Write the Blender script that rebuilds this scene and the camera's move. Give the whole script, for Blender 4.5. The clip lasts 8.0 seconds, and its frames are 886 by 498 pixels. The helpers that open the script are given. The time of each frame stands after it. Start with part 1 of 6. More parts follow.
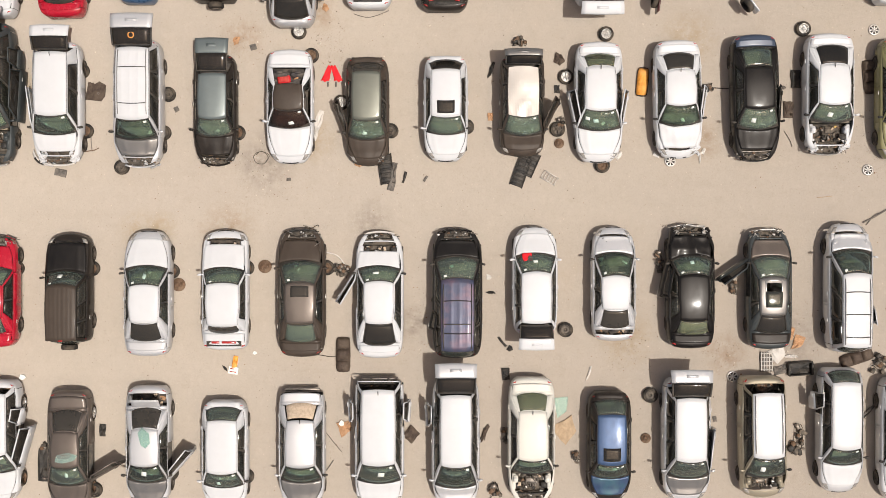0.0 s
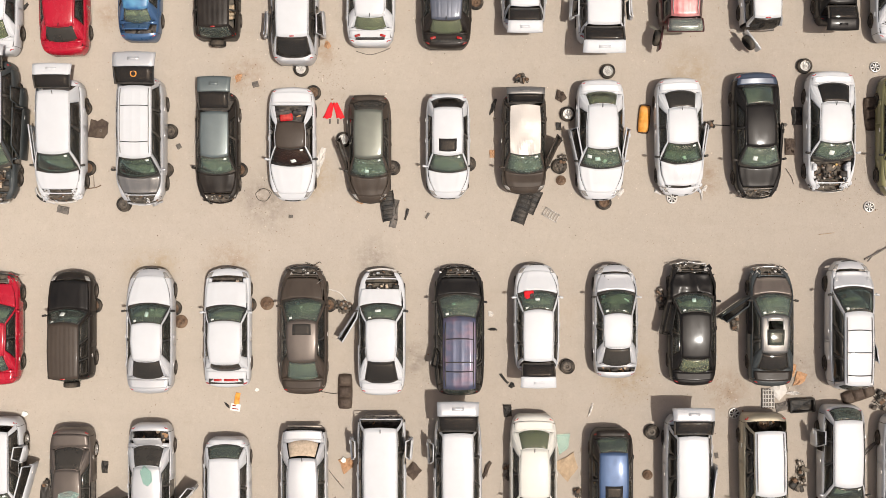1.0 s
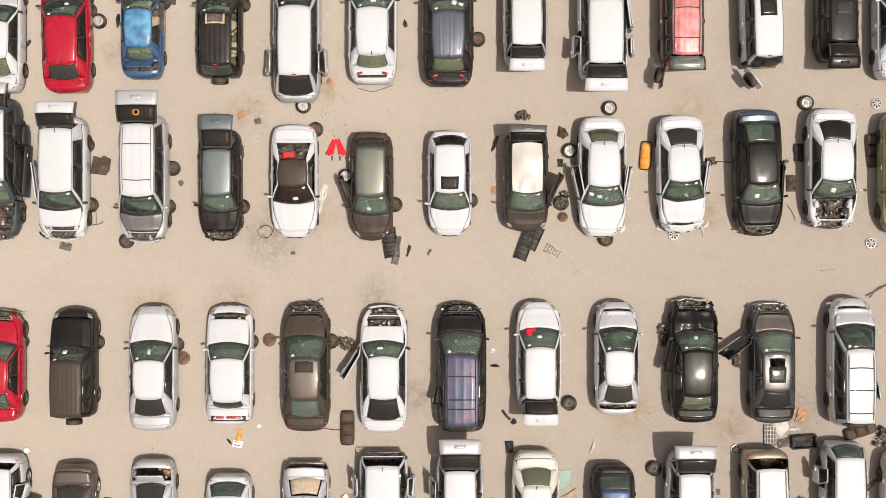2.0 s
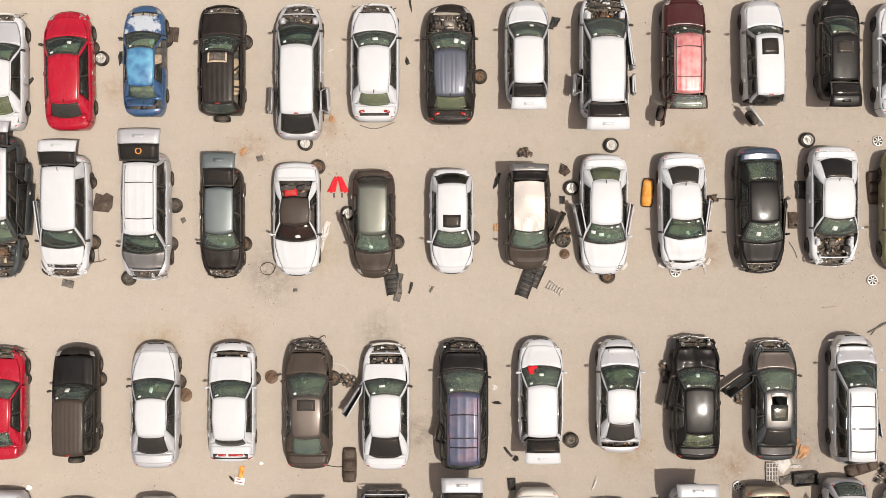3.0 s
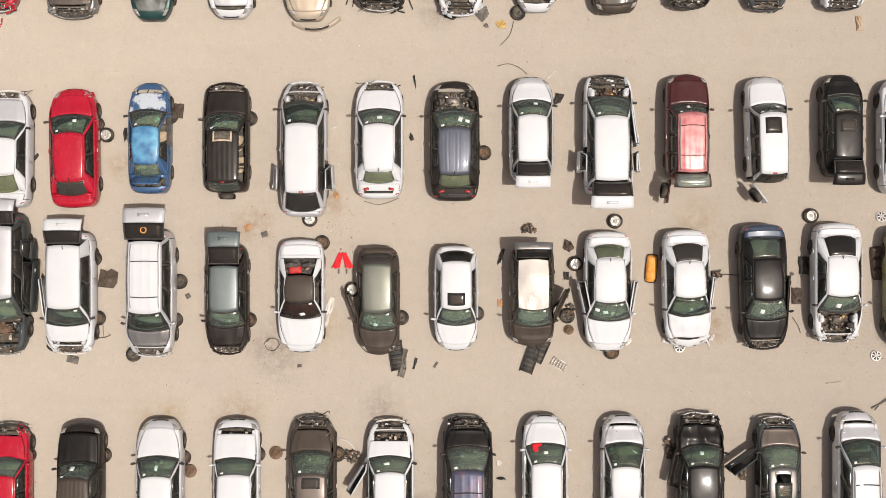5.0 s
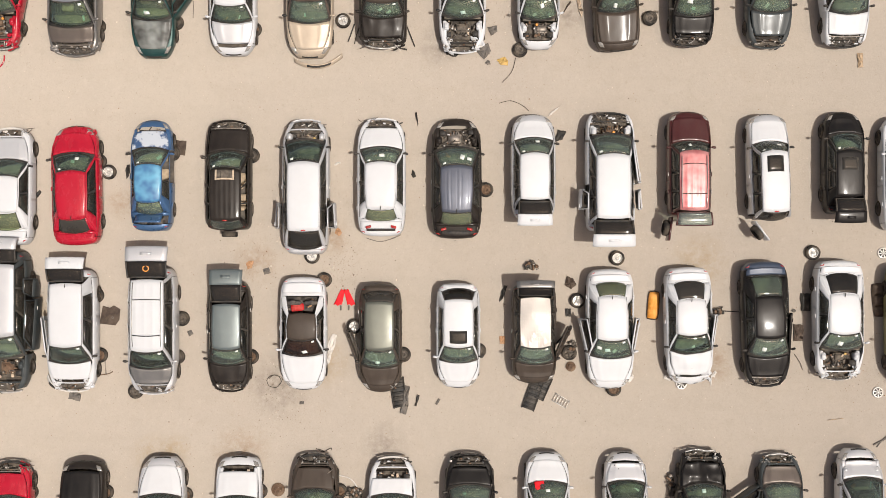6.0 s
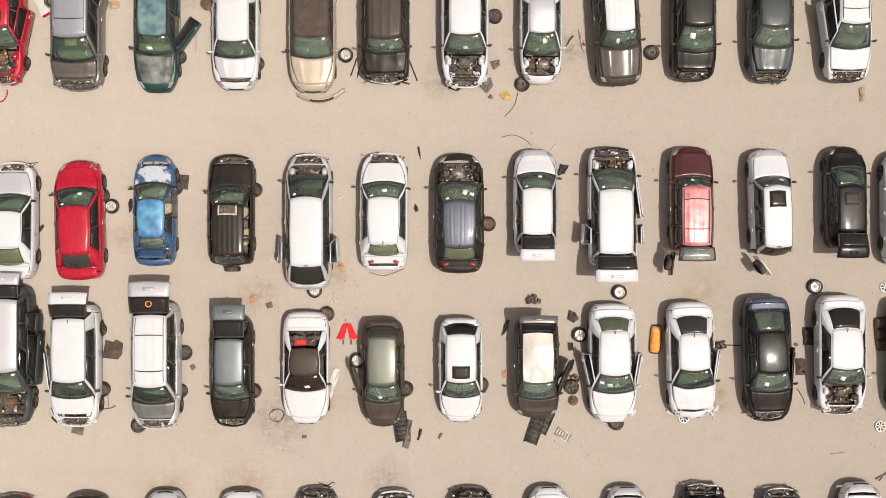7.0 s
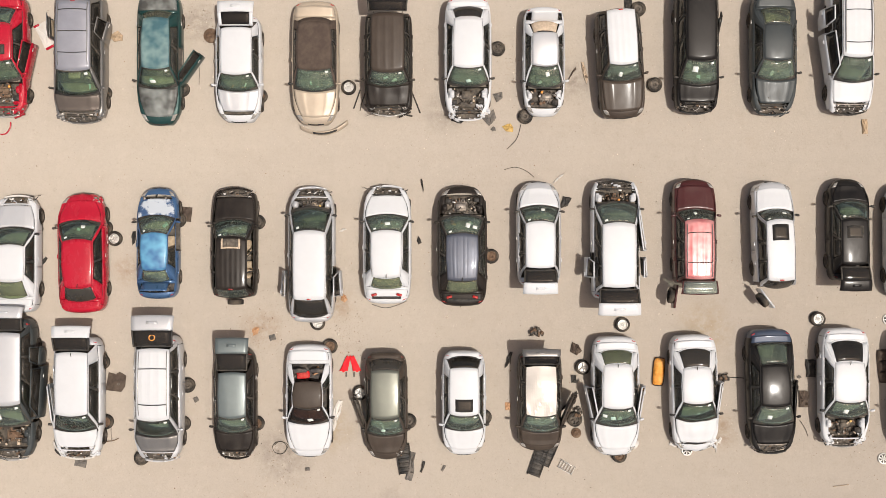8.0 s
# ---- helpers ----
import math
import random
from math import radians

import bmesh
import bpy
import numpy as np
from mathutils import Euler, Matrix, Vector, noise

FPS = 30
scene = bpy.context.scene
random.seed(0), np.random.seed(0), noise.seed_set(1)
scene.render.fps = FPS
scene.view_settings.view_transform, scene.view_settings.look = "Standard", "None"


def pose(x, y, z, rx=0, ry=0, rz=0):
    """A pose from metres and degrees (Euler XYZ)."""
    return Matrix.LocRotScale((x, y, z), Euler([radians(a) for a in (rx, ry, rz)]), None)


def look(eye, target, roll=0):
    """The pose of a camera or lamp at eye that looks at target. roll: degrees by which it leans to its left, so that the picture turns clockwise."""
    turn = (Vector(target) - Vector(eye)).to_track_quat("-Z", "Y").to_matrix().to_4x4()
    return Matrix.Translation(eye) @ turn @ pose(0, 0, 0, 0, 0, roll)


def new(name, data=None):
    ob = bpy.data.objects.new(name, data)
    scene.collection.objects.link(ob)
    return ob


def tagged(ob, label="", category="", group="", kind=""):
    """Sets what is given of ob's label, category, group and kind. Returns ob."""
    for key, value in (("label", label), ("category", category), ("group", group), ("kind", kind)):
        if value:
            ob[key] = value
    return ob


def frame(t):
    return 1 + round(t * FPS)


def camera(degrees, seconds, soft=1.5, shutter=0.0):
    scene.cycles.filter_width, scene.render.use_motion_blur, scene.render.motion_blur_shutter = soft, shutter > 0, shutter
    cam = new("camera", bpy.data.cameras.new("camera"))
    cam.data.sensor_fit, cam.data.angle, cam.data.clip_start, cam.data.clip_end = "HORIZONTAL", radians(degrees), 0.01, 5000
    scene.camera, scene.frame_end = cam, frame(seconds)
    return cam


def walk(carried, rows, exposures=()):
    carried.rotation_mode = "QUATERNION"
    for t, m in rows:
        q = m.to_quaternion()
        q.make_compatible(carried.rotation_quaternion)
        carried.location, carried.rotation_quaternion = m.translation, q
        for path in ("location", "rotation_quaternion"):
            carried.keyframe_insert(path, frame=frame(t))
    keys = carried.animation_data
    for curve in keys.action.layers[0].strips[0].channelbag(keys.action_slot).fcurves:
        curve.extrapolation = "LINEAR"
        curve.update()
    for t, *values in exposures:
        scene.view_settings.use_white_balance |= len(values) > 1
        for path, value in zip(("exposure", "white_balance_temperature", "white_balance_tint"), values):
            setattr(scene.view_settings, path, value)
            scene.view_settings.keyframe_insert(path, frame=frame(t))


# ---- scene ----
cam = camera(46.1, 8.0, 0.6)
# seconds, middle of the view on the ground (x, y)
PATH = [
    (0.0, -0.012, 0.025), (0.5, -0.040, 0.767), (1.0, -0.090, 1.510), (1.5, -0.130, 2.247), (3.0, -0.251, 4.478),
    (3.5, -0.285, 5.250), (4.0, -0.330, 6.020), (4.5, -0.376, 6.775), (6.0, -0.500, 9.030), (6.5, -0.540, 9.726),
    (7.0, -0.600, 10.410), (7.5, -0.665, 11.070), (8.0, -0.720, 11.720),
]


def drone(t, x, y):
    height, tilt = 41.90 + 0.045 * t, -0.2 + 0.14 * t
    return pose(x, y - height * math.tan(radians(tilt)), height, tilt, 0, -0.0125 * t)


walk(cam, [(t, drone(t, x, y)) for t, x, y in PATH], [(0.0, -0.08, 6340, 10), (8.0, -0.07, 6340, 10)])

# ---- light: a high sun, clear summer sky ----
SUN = Vector((0.285, -0.145, 1.0)).normalized()
sky_world = bpy.data.worlds.new("sky")
scene.world = sky_world
sky_world.use_nodes = True
wn = sky_world.node_tree
sky = wn.nodes.new("ShaderNodeTexSky")
sky.sky_type, sky.sun_disc = "NISHITA", False
sky.sun_elevation = math.asin(SUN.z)
sky.sun_rotation = math.atan2(SUN.x, SUN.y)
sky.air_density, sky.dust_density, sky.ozone_density = 0.8, 4.0, 0.4
haze = wn.nodes.new("ShaderNodeMix")
haze.data_type, haze.blend_type = "RGBA", "MULTIPLY"
haze.inputs[0].default_value, haze.inputs[7].default_value = 1.0, (1.16, 0.98, 0.79, 1)
wn.links.new(sky.outputs[0], haze.inputs[6])
wn.links.new(haze.outputs[2], wn.nodes["Background"].inputs[0])
wn.nodes["Background"].inputs[1].default_value = 0.116
sun = new("sun", bpy.data.lights.new("sun", "SUN"))
sun.data.energy, sun.data.angle, sun.data.color = 4.2, radians(0.5), (1.0, 0.935, 0.845)
sun.matrix_world = look(SUN * 60, (0, 0, 0))

# ---- materials ----
MATS = {}


def nodes_of(name):
    m = bpy.data.materials.new(name)
    m.use_nodes = True
    n = m.node_tree
    return m, n, n.nodes["Principled BSDF"]


def noise_node(n, scale, detail=4.0, rough=0.6, coord="Object", stretch=None):
    tc = n.nodes.new("ShaderNodeTexCoord")
    t = n.nodes.new("ShaderNodeTexNoise")
    t.inputs["Scale"].default_value, t.inputs["Detail"].default_value, t.inputs["Roughness"].default_value = scale, detail, rough
    src = tc.outputs[coord]
    if stretch:
        mp = n.nodes.new("ShaderNodeMapping")
        mp.inputs["Scale"].default_value = stretch
        n.links.new(src, mp.inputs[0])
        src = mp.outputs[0]
    n.links.new(src, t.inputs["Vector"])
    return t.outputs["Fac"]


def ramp(n, fac, lo, hi):
    r = n.nodes.new("ShaderNodeMapRange")
    r.inputs["From Min"].default_value, r.inputs["From Max"].default_value = lo, hi
    n.links.new(fac, r.inputs["Value"])
    return r.outputs[0]


def mixc(n, fac, a, b):
    x = n.nodes.new("ShaderNodeMix")
    x.data_type = "RGBA"
    if isinstance(fac, float):
        x.inputs[0].default_value = fac
    else:
        n.links.new(fac, x.inputs[0])
    for i, c in ((6, a), (7, b)):
        if isinstance(c, tuple):
            x.inputs[i].default_value = (*c, 1)
        else:
            n.links.new(c, x.inputs[i])
    return x.outputs[2]


def scaled(n, fac, k):
    x = n.nodes.new("ShaderNodeMath")
    x.operation = "MULTIPLY"
    n.links.new(fac, x.inputs[0])
    x.inputs[1].default_value = k
    return x.outputs[0]


def bump(n, b, fac, strength=0.3, dist=0.01):
    x = n.nodes.new("ShaderNodeBump")
    x.inputs["Strength"].default_value, x.inputs["Distance"].default_value = strength, dist
    n.links.new(fac, x.inputs["Height"])
    n.links.new(x.outputs[0], b.inputs["Normal"])


DUST = (0.42, 0.34, 0.25)


def paint(name, color, metal=0.0, rough=0.3, second=None, cover=0.5, dust=0.10, soft_edge=0.06, gloss=0.38):
    """Car paint under a film of dust; second: a coat that shows where the first has faded or peeled, or a second tone
    of a painted-in reflection.
    """
    if name in MATS:
        return MATS[name]
    m, n, b = nodes_of(name)
    col = mixc(n, ramp(n, noise_node(n, 2.0, 3), 0.3, 0.7), color, tuple(c * (0.95 if min(color) > 0.4 else 0.88) for c in color))
    if second:
        col = mixc(n, ramp(n, noise_node(n, 1.7, 2 if soft_edge > 0.1 else 6, 0.55 if soft_edge > 0.1 else 0.65), cover - soft_edge, cover + soft_edge), col, second)
    film = ramp(n, noise_node(n, 3.1, 6, 0.7, "Object", (1, 0.6, 1)), 0.30, 0.9)
    col = mixc(n, scaled(n, film, dust * 0.8), col, DUST)
    n.links.new(col, b.inputs["Base Color"])
    b.inputs["Metallic"].default_value = metal
    r = n.nodes.new("ShaderNodeMapRange")
    r.inputs["To Min"].default_value, r.inputs["To Max"].default_value = rough * 0.8, min(1, rough * 1.3 + 0.08)
    n.links.new(film, r.inputs["Value"])
    n.links.new(r.outputs[0], b.inputs["Roughness"])
    b.inputs["Specular IOR Level"].default_value = 0.22 if rough >= 0.38 and metal < 0.3 else 0.4
    b.inputs["Coat Weight"].default_value = 0.12 if second else gloss
    b.inputs["Coat Roughness"].default_value = 0.13
    bump(n, b, noise_node(n, 1.3, 2), 0.12, 0.02)
    MATS[name] = m
    return m


def plain(name, color, rough=0.7, metal=0.0, vary=0.25, scale=9.0, relief=0.2, dust=0.15, emit=None):
    if name in MATS:
        return MATS[name]
    m, n, b = nodes_of(name)
    f = noise_node(n, scale, 5)
    info = n.nodes.new("ShaderNodeObjectInfo")
    col = mixc(n, ramp(n, f, 0.3, 0.7), tuple(c * (1 - vary) for c in color), tuple(min(1, c * (1 + vary)) for c in color))
    col = mixc(n, scaled(n, info.outputs["Random"], 0.25), col, tuple(c * 0.7 for c in color))
    col = mixc(n, scaled(n, ramp(n, noise_node(n, 2.3, 4), 0.4, 0.75), dust * 2), col, DUST)
    n.links.new(col, b.inputs["Base Color"])
    b.inputs["Roughness"].default_value, b.inputs["Metallic"].default_value = rough, metal
    b.inputs["Specular IOR Level"].default_value = 0.5 if rough < 0.4 else 0.18
    bump(n, b, noise_node(n, scale * 4, 3), relief, 0.01)
    MATS[name] = m
    return m


def glass(name, tint, gloss=0.06, haze=0.085, film_color=(0.34, 0.385, 0.33)):
    """Thin car glass: tinted see-through with a mirror-like skin."""
    if name in MATS:
        return MATS[name]
    m, n, b = nodes_of(name)
    n.nodes.remove(b)
    tr, gl, mix = n.nodes.new("ShaderNodeBsdfTransparent"), n.nodes.new("ShaderNodeBsdfGlossy"), n.nodes.new("ShaderNodeMixShader")
    df, mix2 = n.nodes.new("ShaderNodeBsdfDiffuse"), n.nodes.new("ShaderNodeMixShader")
    tr.inputs[0].default_value = (*tint, 1)
    gl.inputs["Roughness"].default_value = gloss
    df.inputs[0].default_value = (*film_color, 1)
    fr = n.nodes.new("ShaderNodeFresnel")
    fr.inputs[0].default_value = 1.5
    film = n.nodes.new("ShaderNodeMapRange")
    film.inputs["From Min"].default_value, film.inputs["From Max"].default_value = 0.2, 1.5
    film.inputs["To Min"].default_value, film.inputs["To Max"].default_value = haze * 0.2, haze * 1.6
    both, info = n.nodes.new("ShaderNodeMath"), n.nodes.new("ShaderNodeObjectInfo")
    n.links.new(noise_node(n, 2.6, 5, 0.65), both.inputs[0])
    n.links.new(info.outputs["Random"], both.inputs[1])
    n.links.new(both.outputs[0], film.inputs["Value"])
    n.links.new(film.outputs[0], mix2.inputs[0])
    n.links.new(tr.outputs[0], mix2.inputs[1])
    n.links.new(df.outputs[0], mix2.inputs[2])
    n.links.new(fr.outputs[0], mix.inputs[0])
    n.links.new(mix2.outputs[0], mix.inputs[1])
    n.links.new(gl.outputs[0], mix.inputs[2])
    n.links.new(mix.outputs[0], n.nodes["Material Output"].inputs[0])
    MATS[name] = m
    return m


STAINS = (
    (-8.7, 0.8, 0.9),
    (-10.7, 21.0, 0.7),
    (7.4, -3.6, 0.9),
    (11.4, -4.2, 0.7),
    (4.6, 18.6, 0.7),
    (9.9, 8.5, 0.9),
    (-13.5, 10.9, 0.5),
    (-2.9, 1.1, 0.7),
    (-11.3, 0.9, 0.5),
    (-8.1, 8.5, 0.7),
    (-7.2, 3.5, 1.0),
    (-12.2, 0.7, 0.7),
    (-5.0, 9.5, 0.6),
    (14.0, -3.6, 1.0),
    (-5.2, 4.4, 0.7),
    (10.4, 4.4, 0.7),
    (-1.2, -3.0, 0.6),
    (-17.1, 6.6, 0.6),
    (12.6, -8.8, 0.5),
    (-0.6, 17.3, 0.7),
)


def ground_material():
    m, n, b = nodes_of("packed_dirt")
    big = noise_node(n, 0.09, 5, 0.6, "Object")
    mid = noise_node(n, 0.6, 6, 0.7, "Object")
    fine = noise_node(n, 14.0, 6, 0.75, "Object")
    tracks = noise_node(n, 0.5, 5, 0.65, "Object", (0.3, 2.4, 1))
    col = mixc(n, ramp(n, big, 0.35, 0.68), (0.468, 0.421, 0.362), (0.442, 0.395, 0.343))
    col = mixc(n, scaled(n, ramp(n, mid, 0.42, 0.75), 0.28), col, (0.506, 0.451, 0.387))
    col = mixc(n, scaled(n, ramp(n, tracks, 0.5, 0.8), 0.30), col, (0.387, 0.337, 0.283))
    col = mixc(n, scaled(n, ramp(n, fine, 0.48, 0.75), 0.40), col, (0.342, 0.295, 0.245))
    col = mixc(n, scaled(n, ramp(n, noise_node(n, 30, 3, 0.7), 0.62, 0.75), 0.38), col, (0.637, 0.581, 0.503))
    col = mixc(n, scaled(n, ramp(n, noise_node(n, 0.28, 5, 0.7, "Object"), 0.60, 0.78), 0.28), col, (0.381, 0.298, 0.212))
    col = mixc(n, scaled(n, ramp(n, noise_node(n, 1.6, 7, 0.75), 0.50, 0.74), 0.28), col, (0.359, 0.308, 0.246))
    col = mixc(n, scaled(n, ramp(n, noise_node(n, 2.7, 7, 0.7, "Object", (1.3, 0.8, 1)), 0.55, 0.72), 0.20), col, (0.592, 0.541, 0.481))
    scuff = noise_node(n, 4.5, 8, 0.8, "Object", (1, 0.7, 1))
    col = mixc(n, scaled(n, ramp(n, scuff, 0.56, 0.66), 0.26), col, (0.55, 0.51, 0.455))
    col = mixc(n, scaled(n, ramp(n, scuff, 0.42, 0.33), 0.34), col, (0.31, 0.265, 0.215))
    # oil and rust stains of the scrap, blotted at the rim
    geo = n.nodes.new("ShaderNodeNewGeometry")
    ragged = noise_node(n, 2.2, 7, 0.75)
    for k, (x, y, r) in enumerate(STAINS):
        away = n.nodes.new("ShaderNodeVectorMath")
        away.operation = "DISTANCE"
        n.links.new(geo.outputs["Position"], away.inputs[0])
        away.inputs[1].default_value = (x, y, 0)
        near = ramp(n, away.outputs["Value"], r * 1.5, r * 0.1)
        mask = n.nodes.new("ShaderNodeMath")
        mask.operation = "MULTIPLY"
        n.links.new(near, mask.inputs[0])
        n.links.new(ramp(n, ragged, 0.38, 0.62), mask.inputs[1])
        col = mixc(n, scaled(n, mask.outputs[0], 0.75), col, ((0.30, 0.21, 0.13), (0.22, 0.19, 0.16), (0.36, 0.28, 0.17))[k % 3])
    n.links.new(col, b.inputs["Base Color"])
    b.inputs["Roughness"].default_value = 0.95
    b.inputs["Diffuse Roughness"].default_value = 1.0
    b.inputs["Specular IOR Level"].default_value = 0.12
    bump(n, b, noise_node(n, 8.0, 8, 0.75), 0.5, 0.03)
    return m


GLASS = glass("windscreen_glass", (0.79, 0.89, 0.80), haze=0.105)
DARKGLASS = glass("privacy_glass", (0.08, 0.078, 0.07), haze=0.09, film_color=(0.30, 0.27, 0.23))
GATEGLASS = glass("tailgate_glass", (0.14, 0.125, 0.11), haze=0.05, film_color=(0.30, 0.26, 0.22))
SIDEGLASS = glass("side_glass", (0.32, 0.37, 0.32), haze=0.08, film_color=(0.30, 0.29, 0.25))
PALE = glass("pale_glass", (0.60, 0.66, 0.62), 0.15, haze=0.16, film_color=(0.42, 0.44, 0.41))
BROWNGLASS = glass("brown_glass", (0.52, 0.38, 0.30), haze=0.10, film_color=(0.20, 0.14, 0.11))
CLEAR = glass("green_glass", (0.75, 0.82, 0.64), haze=0.16, film_color=(0.40, 0.42, 0.30))
RUBBER = plain("tyre_rubber", (0.024, 0.022, 0.02), 0.85, dust=0.11)
TRIM = plain("black_trim", (0.03, 0.03, 0.03), 0.55, dust=0.08)
ALLOY = plain("alloy", (0.54, 0.53, 0.51), 0.40, 0.6, 0.15)
STEEL = plain("steel_wheel", (0.085, 0.074, 0.064), 0.6, 0.3)
RUST = plain("rusty_steel", (0.14, 0.088, 0.058), 0.85, 0.2, 0.4)
ENGINE = plain("engine_metal", (0.22, 0.20, 0.18), 0.5, 0.6, 0.4)
BLACKPLASTIC = plain("black_plastic", (0.028, 0.027, 0.026), 0.5, dust=0.05)
BAY = plain("greasy_bay", (0.072, 0.064, 0.056), 0.7, vary=0.5)
CARPET = plain("carpet", (0.07, 0.065, 0.06), 0.95)
SEATGREY = plain("grey_cloth", (0.22, 0.21, 0.20), 0.95)
SEATTAN = plain("tan_cloth", (0.42, 0.33, 0.23), 0.95)
SEATDARK = plain("dark_cloth", (0.07, 0.065, 0.065), 0.95)
SEATRED = plain("red_cloth", (0.45, 0.03, 0.03), 0.9)
PAPER = plain("paper", (0.72, 0.74, 0.70), 0.8, vary=0.04, dust=0.02)
LAMP = plain("lamp_lens", (0.33, 0.32, 0.30), 0.12, 0.3, 0.3)
REDLENS = plain("red_lens", (0.36, 0.018, 0.018), 0.2, vary=0.1, dust=0.05)
AMBER = plain("amber_lens", (0.75, 0.30, 0.05), 0.3, dust=0.05)
CARD = plain("cardboard", (0.42, 0.24, 0.13), 0.95)
WOOD = plain("bleached_board", (0.40, 0.30, 0.20), 0.9)
REDCLOTH = plain("red_fabric", (0.75, 0.02, 0.03), 0.8, vary=0.1, dust=0.02)
ORANGE = plain("orange_vinyl", (0.74, 0.31, 0.05), 0.7, vary=0.4, scale=4.0, dust=0.14)
BROWNVINYL = plain("brown_vinyl", (0.062, 0.045, 0.036), 0.7, dust=0.07)
MINT = glass("shattered_mint_glass", (0.80, 0.92, 0.88), 0.2, haze=0.17, film_color=(0.55, 0.68, 0.63))
MINTSOLID = plain("crazed_glass", (0.45, 0.62, 0.54), 0.35, vary=0.2, scale=40)
BEIGE = plain("beige_cloth", (0.50, 0.40, 0.30), 0.95)
CANVAS = plain("brown_canvas", (0.075, 0.056, 0.046), 0.95, vary=0.08, dust=0.04)
DASH = plain("dusty_dashboard", (0.12, 0.115, 0.10), 0.8, vary=0.75, scale=4, dust=0.3)
DASHTAN = plain("tan_dashboard", (0.26, 0.22, 0.16), 0.8, vary=0.3, scale=5)
YELLOW = plain("yellow_foam", (0.50, 0.34, 0.11), 0.9, vary=0.4)
GREYPANEL = plain("grey_panel", (0.125, 0.115, 0.105), 0.7, dust=0.08)
WHITEPLASTIC = plain("white_plastic", (0.58, 0.56, 0.53), 0.5, vary=0.06)

PAINTS = {
    "white": dict(color=(0.555, 0.567, 0.585), rough=0.42, dust=0.06),
    "cream": dict(color=(0.60, 0.59, 0.54), rough=0.42, dust=0.08),
    "silver": dict(color=(0.53, 0.535, 0.55), metal=0.35, rough=0.40, dust=0.08),
    "grey": dict(color=(0.24, 0.232, 0.222), metal=0.6, rough=0.34, dust=0.08),
    "slate": dict(color=(0.045, 0.053, 0.056), metal=0.1, rough=0.42, dust=0.05, gloss=0.12),
    "brown": dict(color=(0.050, 0.038, 0.030), rough=0.46, dust=0.07, gloss=0.08),
    "taupe": dict(color=(0.125, 0.104, 0.090), metal=0.4, rough=0.40, dust=0.08, gloss=0.15),
    "black": dict(color=(0.008, 0.0072, 0.0070), rough=0.41, dust=0.03, gloss=0.16),
    "dullblack": dict(color=(0.015, 0.012, 0.0105), rough=0.42, dust=0.06, gloss=0.12),
    "red": dict(color=(0.40, 0.006, 0.024), rough=0.24, dust=0.04),
    "blue": dict(color=(0.05, 0.12, 0.25), metal=0.3, rough=0.3, dust=0.1),
    "bluepeel": dict(color=(0.045, 0.09, 0.19), rough=0.42, second=(0.44, 0.48, 0.53), cover=0.46, soft_edge=0.035, dust=0.06),
    "bluefade": dict(soft_edge=0.18, color=(0.03, 0.10, 0.26), rough=0.36, second=(0.14, 0.38, 0.54), cover=0.50, dust=0.05),
    # purple and teal reflection on a near-black hood, held in the colour
    "purplesheen": dict(soft_edge=0.2, color=(0.030, 0.050, 0.14), metal=0.3, rough=0.36, second=(0.05, 0.12, 0.16), cover=0.5),
    "teal": dict(color=(0.010, 0.050, 0.048), metal=0.3, rough=0.34, dust=0.05),
    "tealfade": dict(soft_edge=0.16, color=(0.045, 0.115, 0.14), rough=0.4, second=(0.19, 0.28, 0.27), cover=0.52, dust=0.06),
    "bonnetfade": dict(soft_edge=0.2, color=(0.05, 0.052, 0.05), rough=0.4, second=(0.24, 0.26, 0.25), cover=0.58),
    "maroon": dict(color=(0.055, 0.010, 0.010), rough=0.36, dust=0.05),
    "rosefade": dict(soft_edge=0.2, color=(0.42, 0.10, 0.11), metal=0.2, rough=0.36, second=(0.60, 0.30, 0.29), cover=0.5),
    "gold": dict(color=(0.36, 0.32, 0.24), metal=0.5, rough=0.40),
    "beige": dict(color=(0.46, 0.385, 0.30), metal=0.25, rough=0.40),
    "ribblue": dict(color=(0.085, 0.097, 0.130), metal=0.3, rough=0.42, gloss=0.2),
    "olive": dict(color=(0.20, 0.19, 0.09), rough=0.4),
    "tanfoil": dict(color=(0.58, 0.54, 0.495), metal=0.06, rough=0.42),
    # bluish reflection on a black wagon's roof, coloured in with reddish patches
    "wagonsheen": dict(soft_edge=0.2, color=(0.060, 0.070, 0.120), metal=0.2, rough=0.44, second=(0.17, 0.10, 0.13), cover=0.62),
    # blue sheen of a near-black roof, held in the colour
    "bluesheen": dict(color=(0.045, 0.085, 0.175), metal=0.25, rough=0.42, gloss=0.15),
    # sky reflection on a near-black roof and tailgate, put into the colour
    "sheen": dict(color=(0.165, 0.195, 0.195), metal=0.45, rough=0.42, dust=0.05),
    # sky sheen of the brown hatchback's roof, mixed into its base colour
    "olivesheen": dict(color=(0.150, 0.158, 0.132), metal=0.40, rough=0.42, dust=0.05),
    "bluegrey": dict(color=(0.050, 0.068, 0.105), metal=0.15, rough=0.42, dust=0.04),
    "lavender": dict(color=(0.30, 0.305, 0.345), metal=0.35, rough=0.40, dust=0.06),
}


def coat(key):
    return paint("paint_" + key, **PAINTS[key])

